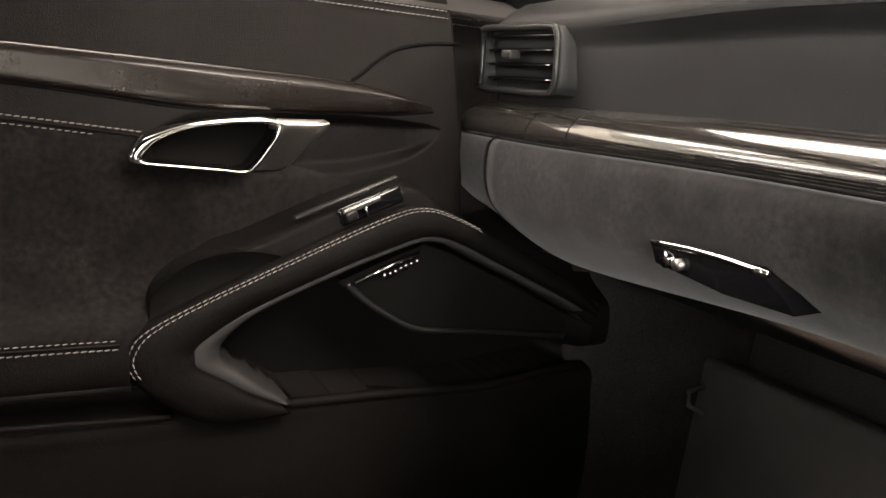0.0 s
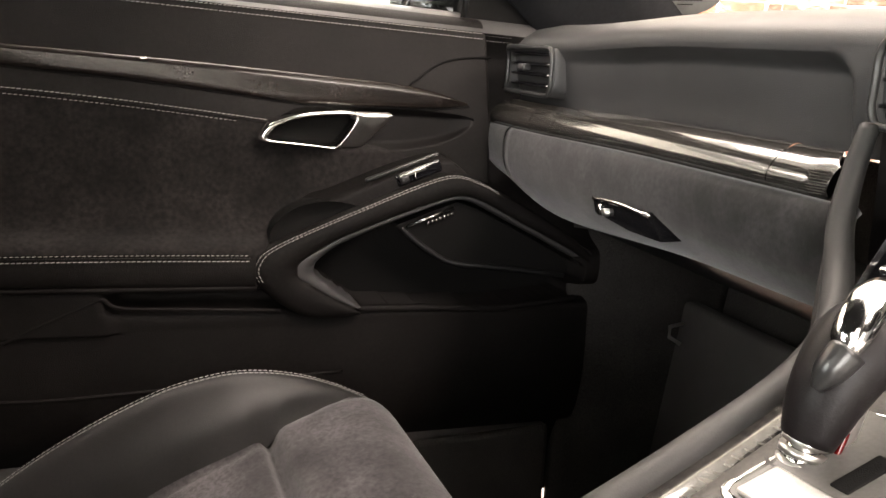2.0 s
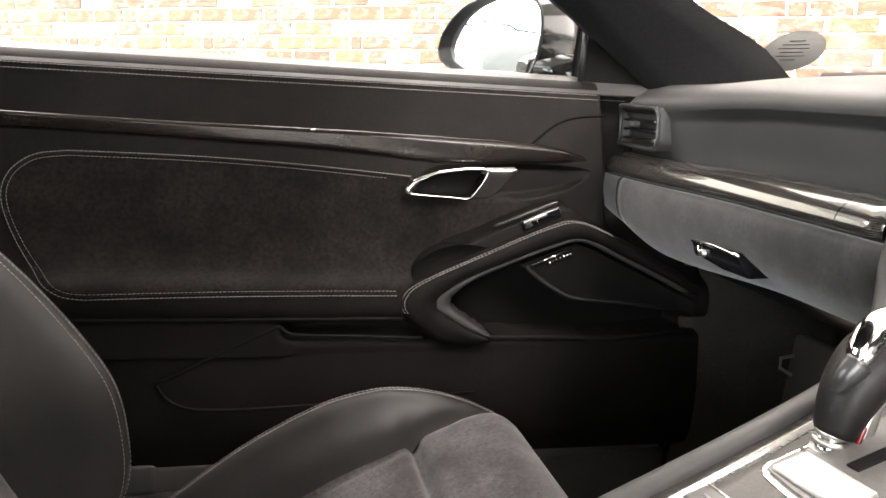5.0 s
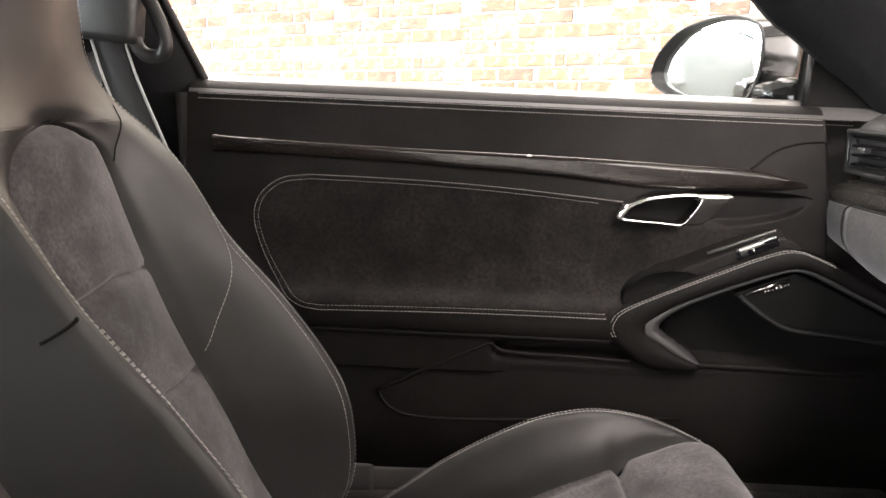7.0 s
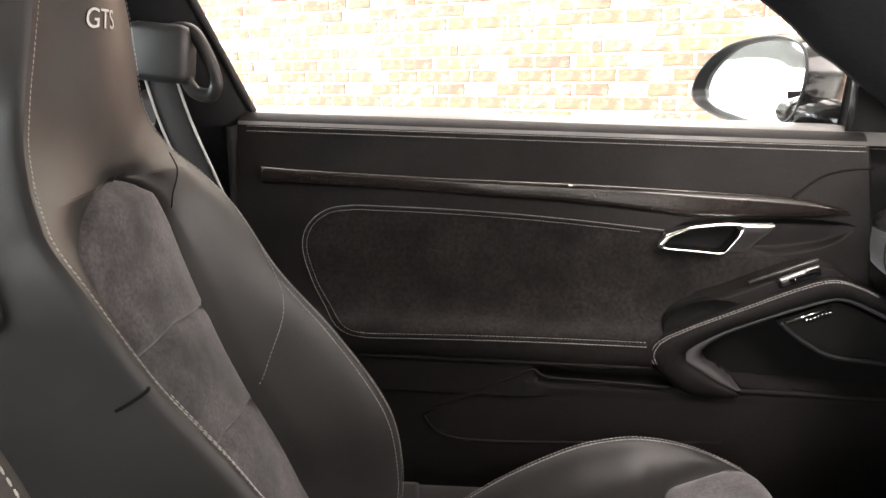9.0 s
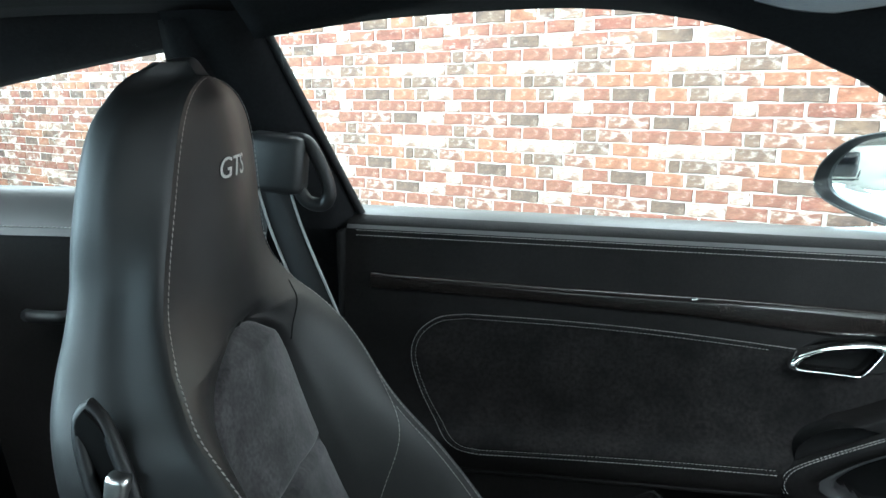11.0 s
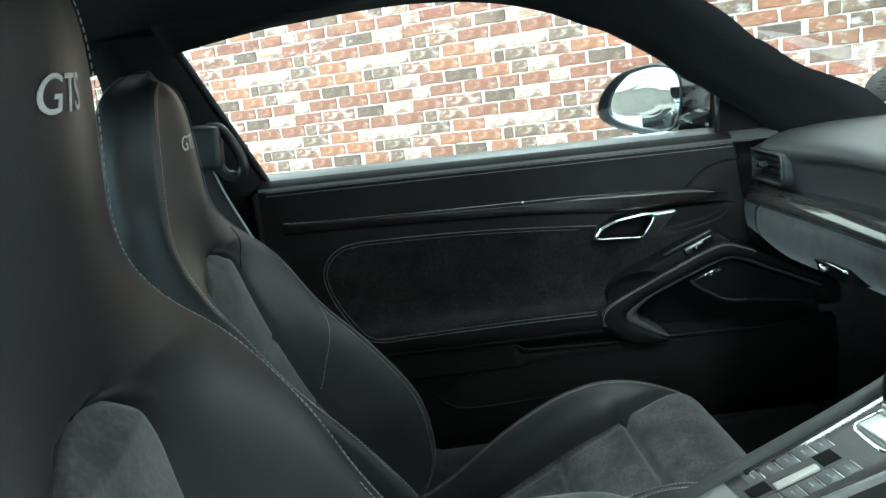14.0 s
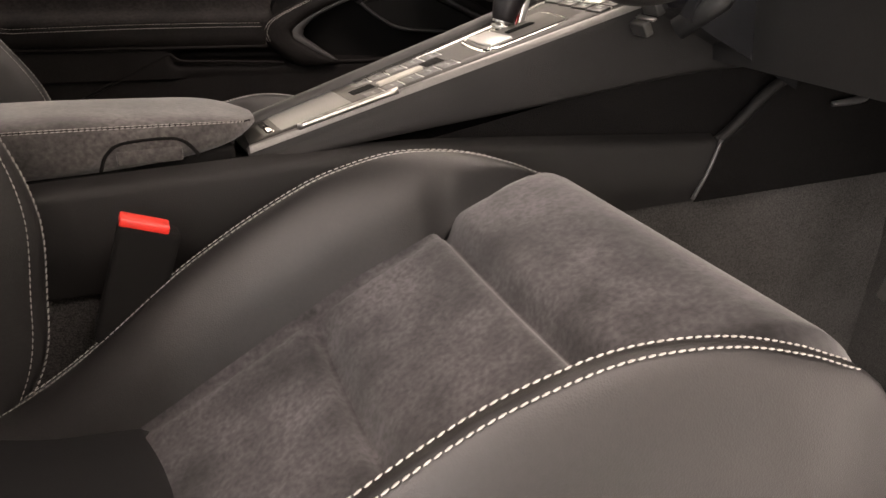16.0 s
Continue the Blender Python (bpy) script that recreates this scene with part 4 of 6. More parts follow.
    # instrument binnacle behind the wheel
    part("binnacle", surf(lambda u, v: (0.60 - 0.14 * v, -0.40 + 0.19 * math.cos(math.pi * u), 0.86 + 0.075 * math.sin(math.pi * u) * (0.7 + 0.3 * v)), 30, 8), LEATHER, dash, "instrument hood", solid=0.006)
    for k in range(5):
        y = -0.40 + (k - 2) * 0.068
        part("gauge", tube([(0.54, y, 0.865), (0.52, y, 0.865)], 0.040 if k == 2 else 0.032, 24), GLOSS_BLACK, dash, "round dark gauge")
    return dash


build_dash()


# ---- centre console ----
def console_z(x):
    return 0.555 + 0.265 * min(x, 0.50)


# darkened in colour for the shade of the wheel and a person leaning in
FLANK = mat("soft_black_shaded_flank", (0.0065, 0.0058, 0.0055), 0.65, bump=0.15, bscale=900, stain=0.15, sscale=10, spec=0.3)
# the same shade put into this carpet, far darker than CARPET
TUNNEL = mat("shaded_tunnel_carpet", (0.0060, 0.0055, 0.0053), 0.95, grain=0.4, gscale=700, bump=0.4, bscale=900, stain=0.2, sscale=12, spec=0.05)
FLANK_LOW = [(0.03, 0.552), (0.17, 0.566), (0.354, 0.583), (0.509, 0.599), (0.684, 0.603), (0.86, 0.600)]


def yc(x):
    """Middle line of the console, which swings towards the passenger at the front."""
    return -0.064 + 0.07 * (min(x, 0.5) - 0.05)


def half(x):
    return 0.044 + 0.075 * (min(x, 0.5) - 0.05)


def left_edge(x):
    return ip(x, [(0.03, -0.023), (0.05, -0.020), (0.20, 0.004), (0.30, 0.023), (0.40, 0.047), (0.47, 0.072)])


def build_console():
    con = thing("center_console", "grey carbon-look center console with rows of buttons", "center console")
    xs = np.linspace(0.035, 0.47, 30)
    part("console_top", rows_mesh([[(x, yc(x) - half(x) * 0.90 + (left_edge(x) - 0.008 - yc(x) + half(x) * 0.90) * w, console_z(x)) for w in (0, 0.25, 0.5, 0.75, 1)] for x in xs]), CARBON_DULL, con, "grey carbon console plate", solid=0.006)

    roll = cr([(0.028, -0.026, 0.566), (0.12, -0.011, 0.591), (0.20, 0.002, 0.613), (0.30, 0.021, 0.640), (0.38, 0.041, 0.662), (0.43, 0.064, 0.680), (0.463, 0.094, 0.703), (0.485, 0.119, 0.735), (0.502, 0.131, 0.768), (0.516, 0.136, 0.800)], 60)
    part("console_rim", tube(roll, [0.0105] * 38 + list(np.linspace(0.0105, 0.007, 22)), 12), LEATHER_SIDE, con, "soft dark roll running up to the dashboard")
    part("console_side", rows_mesh([[(x, y + 0.004, z - 0.004), (x, y + 0.006, z - 0.05), (x, y + 0.004, z - 0.18)] for x, y, z in roll[:48]]), CARPET, con, "dark console side", solid=0.004)
    def flank(u, v):
        x = 0.03 + 0.83 * u
        y = yc(x) - half(x) * ip(v, [(0, 0.88), (0.06, 0.92), (0.16, 1.0), (0.3, 1.08), (0.6, 1.16), (0.95, 1.18), (1, 1.04)])
        zt, zb = console_z(x), ip(x, FLANK_LOW)
        top = ip(v, [(0, 0.001), (0.06, 0.006), (0.16, 0.005), (0.3, -0.006)])
        return (x, y, zt + (top if v < 0.3 else (zb - zt + 0.006) * (v - 0.3) / 0.7 - 0.006))
    part("console_rim", surf(flank, 46, 40), FLANK, con, "soft black console flank")
    part("console_rail", rows_mesh([[(x, yc(x) - half(x) * w, console_z(x) + h) for w, h in ((0.87, 0.002), (0.90, 0.0065), (0.96, 0.0080), (1.01, 0.0060), (1.04, 0.001), (1.045, -0.005))] for x in np.linspace(0.032, 0.50, 40)]), RAIL, con, "satin grey console edge")
    part("weave_band", rows_mesh([[(x, left_edge(x) - 0.030 + 0.020 * w, console_z(x) + 0.0025 + 0.003 * w) for w in (0, 0.5, 1)] for x in np.linspace(0.16, 0.47, 26)]), CARBON, con, "woven carbon edge", solid=0.003)
    # short silver bar added as the light reflected off the console edge
    part("rim_line", tube([(x, yc(x) - half(x) * 1.0, console_z(x) + 0.0085) for x in np.linspace(0.080, 0.182, 14)], 0.0034, 8), SATIN, con, "bright bar for the light on the edge")
    part("rim_line", tube([(x, left_edge(x) - 0.011, console_z(x) + 0.002) for x in xs], 0.0014, 6), SATIN_DARK, con)
    part("rim_line", tube([(x, yc(x) - half(x) * 0.90, console_z(x) + 0.003) for x in np.linspace(0.20, 0.46, 14)], 0.0014, 6), SATIN_DARK, con)
    slope = Matrix.Rotation(-0.264, 3, "Y") @ Matrix.Rotation(0.07, 3, "Z")

    def on(name, x, y, sx, sy, sz, up, material, label="", r=0.001):
        return part(name, rbox(x, yc(x) + y, console_z(x) + up, sx, sy, sz, slope, r), material, con, label)
    on("console_nose", 0.036, 0, 0.014, 0.080, 0.012, -0.002, LEATHER, "", 0.004)
    # lidded tray with a bright catch
    on("tray_lid", 0.101, 0.006, 0.078, 0.070, 0.006, 0.0035, LID, "silver grey ashtray lid", 0.002)
    on("lid_cheek", 0.056, 0, 0.014, 0.060, 0.007, 0.001, GLOSS_BLACK, "", 0.002)
    on("lid_catch", 0.056, 0.002, 0.009, 0.046, 0.007, 0.0035, CHROME, "bright catch", 0.003)
    on("lid_gap", 0.141, 0, 0.003, 0.074, 0.005, 0.0005, GLOSS_BLACK)
    # button field
    on("button_plate", 0.205, 0, 0.112, 0.082, 0.004, 0.0008, CARBON_DULL)
    for y in (0.027, -0.027):
        for k in range(5):
            x = 0.164 + 0.0205 * k
            on("button", x, y, 0.0185, 0.024, 0.006, 0.004, GREY_PLASTIC, "rubbery grey button", 0.0014)
            on("button_mark", x, y, 0.0022, 0.009, 0.001, 0.0070, SATIN_DARK, "", 0)
            # thin satin bar drawn as the white glint at the button's edge
            on("button_glint", x + 0.0102, y, 0.0010, 0.022, 0.0055, 0.0040, SATIN, "", 0)
    on("switch_block", 0.200, -0.006, 0.052, 0.011, 0.009, 0.005, SWITCH, "bright rocker switch", 0.002)
    on("slot", 0.160, 0.003, 0.026, 0.020, 0.006, 0.0034, CLOTH, "dark slot")
    on("slot", 0.240, 0.003, 0.023, 0.024, 0.006, 0.0034, CLOTH, "dark slot")
    on("plate_joint", 0.257, 0, 0.0022, 0.098, 0.005, 0.0006, GLOSS_BLACK)
    for y in (0.018, -0.006):
        on("indicator", 0.268, y, 0.009, 0.009, 0.002, 0.0022, SATIN, "small round indicator", 0.0008)
    # gate
    gate = cr([(0.287, 0.026), (0.296, 0.035), (0.340, 0.037), (0.380, 0.034), (0.390, 0.026), (0.391, 0.0), (0.389, -0.027), (0.380, -0.036), (0.340, -0.037), (0.298, -0.036), (0.288, -0.027), (0.286, 0.0), (0.287, 0.026)], 72)[:-1]
    part("gate_rim", tube([(x, yc(x) + y, console_z(x) + 0.0045) for x, y in gate], [0.0034 if x < 0.30 else 0.0020 for x, y in gate], 10, True), CHROME, con, "chrome shift gate frame")
    part("gate_floor", rows_mesh([[(x, yc(x) - 0.034, console_z(x) + 0.0072), (x, yc(x) + 0.0, console_z(x) + 0.0066), (x, yc(x) + 0.033, console_z(x) + 0.0072)] for x in np.linspace(0.290, 0.387, 8)]), PLATE, con, "grey gate plate")
    on("gate_slot", 0.345, 0.0, 0.034, 0.010, 0.003, 0.0065, CLOTH, "dark selector slot")
    # pale plate stands for the bright reflection at one end of the gate
    on("gate_reflection", 0.307, -0.001, 0.027, 0.058, 0.004, 0.0080, GATE, "bright silver plate for the reflection in the gate", 0.0015)
    for k in range(4):
        x = 0.30 + 0.028 * k
        on("gate_mark", x, -0.040, 0.005, 0.004, 0.0015, 0.0012, WHITE_INK, "", 0)
        on("gate_mark", x - 0.01, 0.042, 0.005, 0.006, 0.0015, 0.0012, WHITE_INK, "", 0)
    for x in (0.275, 0.300, 0.327):
        on("gate_mark", x, 0.050, 0.006, 0.0035, 0.0012, 0.0012, WHITE_INK, "", 0)
    part("gate_line", tube([(x, yc(x) + 0.0435, console_z(x) + 0.0015) for x in np.linspace(0.25, 0.41, 16)], 0.0011, 6), SATIN, con, "fine bright line")
    # keys in front of the gate
    for r in range(3):
        for k in range(4):
            x, y = 0.420 + 0.0175 * r, 0.052 - 0.032 * k
            on("button", x, y, 0.0155, 0.028, 0.007, 0.005, SATIN if (r, k) in ((1, 2), (2, 1)) else BUTTON, "", 0.0014)
            on("button_mark", x, y, 0.002, 0.009, 0.001, 0.0086, WHITE_INK, "", 0)
            # satin sliver again, painting a glint along each key
            on("button_glint", x + 0.0086, y, 0.0012, 0.026, 0.0055, 0.0050, SATIN, "", 0)
    # tunnel
    part("tunnel", prism([(-0.45, 0.12), (-0.45, 0.455), (0.86, 0.455), (0.86, 0.12)], "y", -0.112, 0.0), CARPET, con, "dark carpeted tunnel", False, bevel=0.01)
    part("tunnel_top", prism([(-0.45, 0.452), (-0.45, 0.53), (0.0, 0.54), (0.20, 0.55), (0.50, 0.60), (0.86, 0.60), (0.86, 0.452)], "y", -0.109, -0.003), TUNNEL, con, "upper tunnel with shade in its colour", False, bevel=0.006)
    def lower(u, v):
        x = -0.36 + 0.922 * u - 0.028 * v * u ** 6
        zt = ip(x, [(-0.36, 0.556), (0.0, 0.562), (0.17, 0.562), (0.40, 0.543), (0.563, 0.528)])
        return (x, ip(v, [(0, -0.112), (0.03, -0.122), (0.10, -0.130), (0.6, -0.134), (1, -0.126)]), zt + (0.452 - zt) * v)
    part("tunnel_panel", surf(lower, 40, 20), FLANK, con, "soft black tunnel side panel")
    lip = cr([(0.531, -0.132, 0.456), (0.546, -0.136, 0.490), (0.5605, -0.135, 0.5255)], 14)
    part("panel_edge", tube(lip, 0.0024, 6), GREY_PLASTIC, con, "grey panel edge")
    fore = cr([(0.5605, 0.5255), (0.574, 0.534), (0.598, 0.554), (0.621, 0.574), (0.650, 0.591), (0.684, 0.6025), (0.72, 0.604), (0.86, 0.590)], 40)

    def front_panel(u, v):
        x = 0.533 + 0.327 * u
        zt = ip(x, [(0.533, 0.460)] + [(p, q) for p, q in fore])
        return (x, -0.118 - 0.014 * sm(0, 0.12, v), zt + (0.452 - zt) * v)
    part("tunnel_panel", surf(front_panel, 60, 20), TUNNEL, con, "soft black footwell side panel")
    part("panel_edge", tube([(x, -0.1265, z - 0.004) for x, z in fore[:28]], 0.0065, 8), FLANK, con, "rolled panel edge")
    part("panel_edge", tube([(x, -0.1285, z + 0.001) for x, z in fore[27:]], 0.0020, 6), SATIN_DARK, con, "thin silver panel edge")
    pull = cr([(0.712, -0.140, 0.554), (0.735, -0.143, 0.5555), (0.757, -0.141, 0.5565), (0.772, -0.138, 0.563), (0.783, -0.134, 0.569)], 20)
    part("panel_clip", tube(pull, [ip(i / 19, [(0, 0.0035), (0.4, 0.005), (1, 0.0022)]) for i in range(20)], 8), GREY_PLASTIC, con, "grey clip on the panel")
    return con


CARBON_DULL = mat("grey_console_plate", (0.034, 0.032, 0.029), 0.45, grain=0.3, gscale=500, stain=0.15, sscale=8, spec=0.3)
# pale base stands for the overhead light that the satin lid reflects
LID = mat("satin_lid_lit_pale", (0.125, 0.125, 0.118), 0.38, 0.0, grain=0.08, gscale=400, stain=0.08, sscale=10)
RAIL = mat("satin_console_edge", (0.125, 0.120, 0.113), 0.33, 0.2, grain=0.1, gscale=400, stain=0.12, sscale=12)
PLATE = mat("grey_gate_plate", (0.075, 0.073, 0.068), 0.4, grain=0.15, gscale=400, stain=0.15, sscale=14)
GATE = mat("brushed_gate", (0.55, 0.55, 0.53), 0.34, 0.75, grain=0.1, gscale=400)
SWITCH = mat("pale_switch", (0.36, 0.34, 0.30), 0.4, 0.2, grain=0.08, gscale=400)
SATIN_DARK = mat("grey_silver_paint", (0.22, 0.225, 0.22), 0.38, 0.5, grain=0.1, gscale=400, stain=0.1, sscale=10)
build_console()


def build_armrest():
    YA = -0.045
    arm = thing("armrest", "grey suede armrest box with double silver seam", "armrest")

    def f(u, v):
        x = -0.36 + 0.405 * u
        top = ip(u, [(0, 0.616), (0.45, 0.612), (0.75, 0.605), (0.9, 0.599), (1.0, 0.588)])
        low = ip(u, [(0, 0.553), (0.6, 0.554), (0.8, 0.560), (0.93, 0.570), (1.0, 0.582)])
        w = 0.064 * math.sqrt(max(0.0, 1 - 0.93 * max(0.0, (u - 0.80) / 0.20) ** 2.6))
        t = 2 * math.pi * v
        c, d = math.cos(t), math.sin(t)
        z = (top + low) / 2 + (top - low) / 2 * math.copysign(abs(d) ** 0.55, d)
        return (x, YA + w * math.copysign(abs(c) ** 0.42, c) * (1 - 0.06 * sm(0.2, -1, d)), z)
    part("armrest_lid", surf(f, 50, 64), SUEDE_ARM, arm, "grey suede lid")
    part("armrest_tip", surf(lambda u, v: tuple(Vector(f(1.0, v)).lerp(Vector((0.046, YA, 0.586)), u)), 3, 64), SUEDE_ARM, arm)
    part("armrest_box", rbox(-0.165, YA, 0.550, 0.37, 0.104, 0.040, None, 0.006), CLOTH, arm, "dark base under the lid")
    for v0 in (0.400, 0.414):
        ridge = [Vector(f(u, v0)) + Vector((0, -0.0004, 0.0003)) for u in np.linspace(0.04, 0.975, 60)]
        part("seam", stitches(ridge, (0, -1, 0.5), 0.0040, 0.0008, 0.00055), THREAD_DOOR, arm, "silver double seam")
    part("seam_groove", tube([Vector(f(u, 0.407)) for u in np.linspace(0.04, 0.985, 60)], 0.0009, 6), CLOTH, arm)
    edge = cr([(-0.102, 0.562), (-0.095, 0.577), (-0.080, 0.586), (-0.042, 0.587), (-0.026, 0.582), (-0.014, 0.567)], 26)
    part("armrest_catch", tube([(x, YA - 0.0632, z) for x, z in edge], 0.0017, 8), CLOTH, arm, "dark outline of the push catch")
    part("catch_key", rbox(-0.058, YA - 0.0625, 0.572, 0.058, 0.006, 0.014, None, 0.0028), SUEDE_ARM, arm, "suede push catch")



build_armrest()


GRIP = mat("worn_black_grip", (0.0065, 0.0052, 0.0056), 0.45, spec=0.22, bump=0.06, bscale=900, stain=0.2, sscale=30)


def build_lever():
    g = thing("gear_lever", "black leather gear selector with chrome cap and stem", "gear lever")
    yl, dx, dz = -0.014, -0.001, 0.002

    def L(*pts):
        return [(x + dx, yl + y, z + dz * sm(0.62, 0.65, z)) for x, y, z in pts]
    path = cr(L((0.339, 0, 0.656), (0.345, 0, 0.676), (0.354, 0, 0.693), (0.366, 0, 0.705), (0.381, 0, 0.710), (0.396, 0, 0.706), (0.406, 0, 0.697)), 30)
    rad = [ip(i / 29, [(0, 0.0140), (0.12, 0.0178), (0.33, 0.0222), (0.5, 0.0242), (0.7, 0.0232), (0.88, 0.0170), (1, 0.005)]) for i in range(30)]
    part("grip", tube(path, rad, 22, flat=0.86, up=(0, 1, 0)), GRIP, g, "black leather grip")
    part("grip_spine", tube(cr(L((0.330, -0.008, 0.688), (0.334, -0.010, 0.697), (0.342, -0.012, 0.708)), 12), [ip(i / 11, [(0, 0.003), (0.5, 0.0075), (1, 0.009)]) for i in range(12)], 14, up=(0, 1, 0)), VENT_SATIN, g, "satin grey thumb rest")
    part("grip_cap", tube(cr(L((0.338, -0.012, 0.702), (0.344, -0.010, 0.713), (0.355, -0.006, 0.7245), (0.369, -0.002, 0.7305), (0.381, 0, 0.7320)), 16), [ip(i / 15, [(0, 0.003), (0.25, 0.0092), (0.6, 0.0105), (0.85, 0.0075), (1, 0.002)]) for i in range(16)], 18, up=(0, 1, 0)), CHROME, g, "bright chrome release button")
    part("stem", tube(L((0.330, 0.0, 0.618), (0.340, 0.0, 0.662)), 0.0085, 16), CHROME, g, "chrome stem")
    for k in range(4):
        part("stem_ring", tube(L((0.3385 - 0.0014 * k, 0, 0.6545 - 0.0062 * k), (0.3392 - 0.0014 * k, 0, 0.6580 - 0.0062 * k)), 0.0118, 18), SATIN, g, "ribbed silver ring")
    part("stem_blade", rbox(0.3600 + dx, yl - 0.004, 0.662, 0.0085, 0.009, 0.052, Matrix.Rotation(0.28, 3, "Y"), 0.002), SATIN, g, "silver blade beside the stem")
    part("blade_tip", rbox(0.3490 + dx, yl - 0.010, 0.652, 0.0028, 0.003, 0.028, Matrix.Rotation(0.32, 3, "Y"), 0.001), RED_DARK, g, "thin red strip")
    part("stem_boot", tube(L((0.331, 0, 0.634), (0.332, 0, 0.644)), [0.019, 0.013], 16), PLASTIC, g)
    return g


build_lever()


# ---- steering wheel ----
# lighter, warmer base than LEATHER, for the warm light on the rim
WHEEL_LEATHER = mat("warm_lit_wheel_leather", (0.0175, 0.0160, 0.0150), 0.42, spec=0.4, bump=0.10, bscale=900, stain=0.25, sscale=14)
BRIGHT_SATIN = mat("bright_satin_silver", (0.78, 0.78, 0.76), 0.27, 0.85, grain=0.06, gscale=300, stain=0.1, sscale=30)
BADGE_RED = mat("badge_red", (0.42, 0.020, 0.015), 0.3, stain=0.15, sscale=60)


def build_wheel():
    w = thing("steering_wheel", "black leather steering wheel with silver spokes", "steering wheel")
    ring = [(0.158 * math.cos(a), 0.158 * math.sin(a), 0) for a in np.linspace(0, 2 * math.pi, 73)[:-1]]
    part("rim", tube(ring, 0.0155, 16, True, 1.12), WHEEL_LEATHER, w, "thick black leather rim")
    part("airbag_cover", tube([(0, -0.005, -0.030), (0, -0.005, 0.000), (0, -0.005, 0.008), (0, -0.005, 0.0125), (0, -0.005, 0.0118), (0, -0.005, 0.0152), (0, -0.005, 0.017)], [0.078, 0.078, 0.073, 0.064, 0.0605, 0.050, 0.02], 56), WHEEL_LEATHER, w, "round black leather hub")
    part("hub_ring", tube([(0.0805 * math.cos(a), -0.005 + 0.0805 * math.sin(a), -0.001) for a in np.linspace(0, 2 * math.pi, 65)[:-1]], 0.0050, 10, True), BRIGHT_SATIN, w, "silver hub ring")
    shield = [(-0.0145, 0.018), (-0.007, 0.0195), (0, 0.021), (0.007, 0.0195), (0.0145, 0.018), (0.0150, 0.004), (0.0125, -0.010), (0.007, -0.018), (0, -0.023), (-0.007, -0.018), (-0.0125, -0.010), (-0.0150, 0.004)]
    badge = part("badge", prism([(x, y - 0.009) for x, y in shield], "z", 0.014, 0.0185), GOLD, w, "gold shield badge with red quarters", False, bevel=0.0008)
    quarter = [(0.0035, 0.0155), (0.0122, 0.0145), (0.0126, 0.002), (0.0035, 0.002)]
    foot = [(-0.0035, -0.003), (-0.0122, -0.003), (-0.0105, -0.0095), (-0.0065, -0.0148), (-0.0035, -0.0175)]
    for poly in (quarter, foot):
        part("badge_field", prism([(x, y - 0.009) for x, y in poly], "z", 0.0184, 0.0190), BADGE_RED, badge, "red quarter", False)
        for k in (0, 1):
            y = max(p[1] for p in poly) - 0.0045 - 0.0045 * k
            part("badge_field", rbox(poly[0][0] * 2.2, y - 0.009, 0.0191, 0.0075 - 0.002 * k * (y < 0), 0.0014, 0.0008), GOLD, badge, "", False)
    part("badge_field", prism([(x * 0.34, y * 0.36 - 0.009) for x, y in shield], "z", 0.0184, 0.0198), GOLD, badge, "", False)
    part("badge_field", rbox(0, -0.009, 0.0200, 0.0022, 0.006, 0.0008), CLOTH, badge, "", False)
    for s in (1, -1):
        sp = part("spoke", prism([(s * 0.076, 0.030), (s * 0.120, 0.030), (s * 0.150, 0.014), (s * 0.151, -0.004), (s * 0.12, -0.016), (s * 0.078, -0.014)], "z", -0.012, 0.003), SATIN, w, "silver wheel spoke", False, bevel=0.004)
        part("spoke_keys", rbox(s * 0.112, 0.006, 0.004, 0.040, 0.022, 0.006, None, 0.002), GLOSS_BLACK, sp)
        part("paddle", rbox(s * 0.118, 0.055, -0.018, 0.06, 0.022, 0.008, Matrix.Rotation(s * 0.3, 3, "Z"), 0.003), SATIN, w, "silver shift paddle")
    for s in (1, -1):
        part("spoke", prism([(s * 0.036 - 0.003, -0.074), (s * 0.024 - 0.003, -0.080), (s * 0.009 - 0.005, -0.112), (s * 0.0008 - 0.006, -0.124), (s * 0.0008 - 0.007, -0.149), (s * 0.019 - 0.007, -0.147)], "z", -0.012, 0.004), BRIGHT_SATIN, w, "silver lower spoke", False, bevel=0.003)
    part("spoke_infill", prism([(-0.027, -0.07), (0.021, -0.07), (0.002, -0.128), (-0.014, -0.128)], "z", -0.014, -0.004), GLOSS_BLACK, w, "", False)
    part("column", tube([(0, 0, -0.02), (0, 0, -0.10), (0, 0, -0.25)], [0.05, 0.055, 0.06], 20), PLASTIC, w, "black steering column cowl")
    part("stalk", tube([(0.04, -0.03, -0.055), (0.13, -0.035, -0.05)], 0.006, 8), PLASTIC, w)
    part("stalk", tube([(-0.04, -0.03, -0.055), (-0.13, -0.035, -0.05)], 0.006, 8), PLASTIC, w)
    # axis points back and up towards the driver
    tilt = radians(16.5)
    ax = Vector((-math.cos(tilt), 0, math.sin(tilt)))
    rt = Vector((0, -1, 0))
    up = ax.cross(rt)
    w.matrix_world = Matrix.Translation((0.332, -0.347, 0.879)) @ Matrix((rt, up, ax)).transposed().to_4x4()
    return w


build_wheel()


# ---- floor of the cabin, bulkhead, sill ----
part("cabin_floor", rbox(0.05, 0, 0.07, 1.9, 1.40, 0.06), CARPET, None, "black carpeted car floor", False, kind="structure", category="carpet")
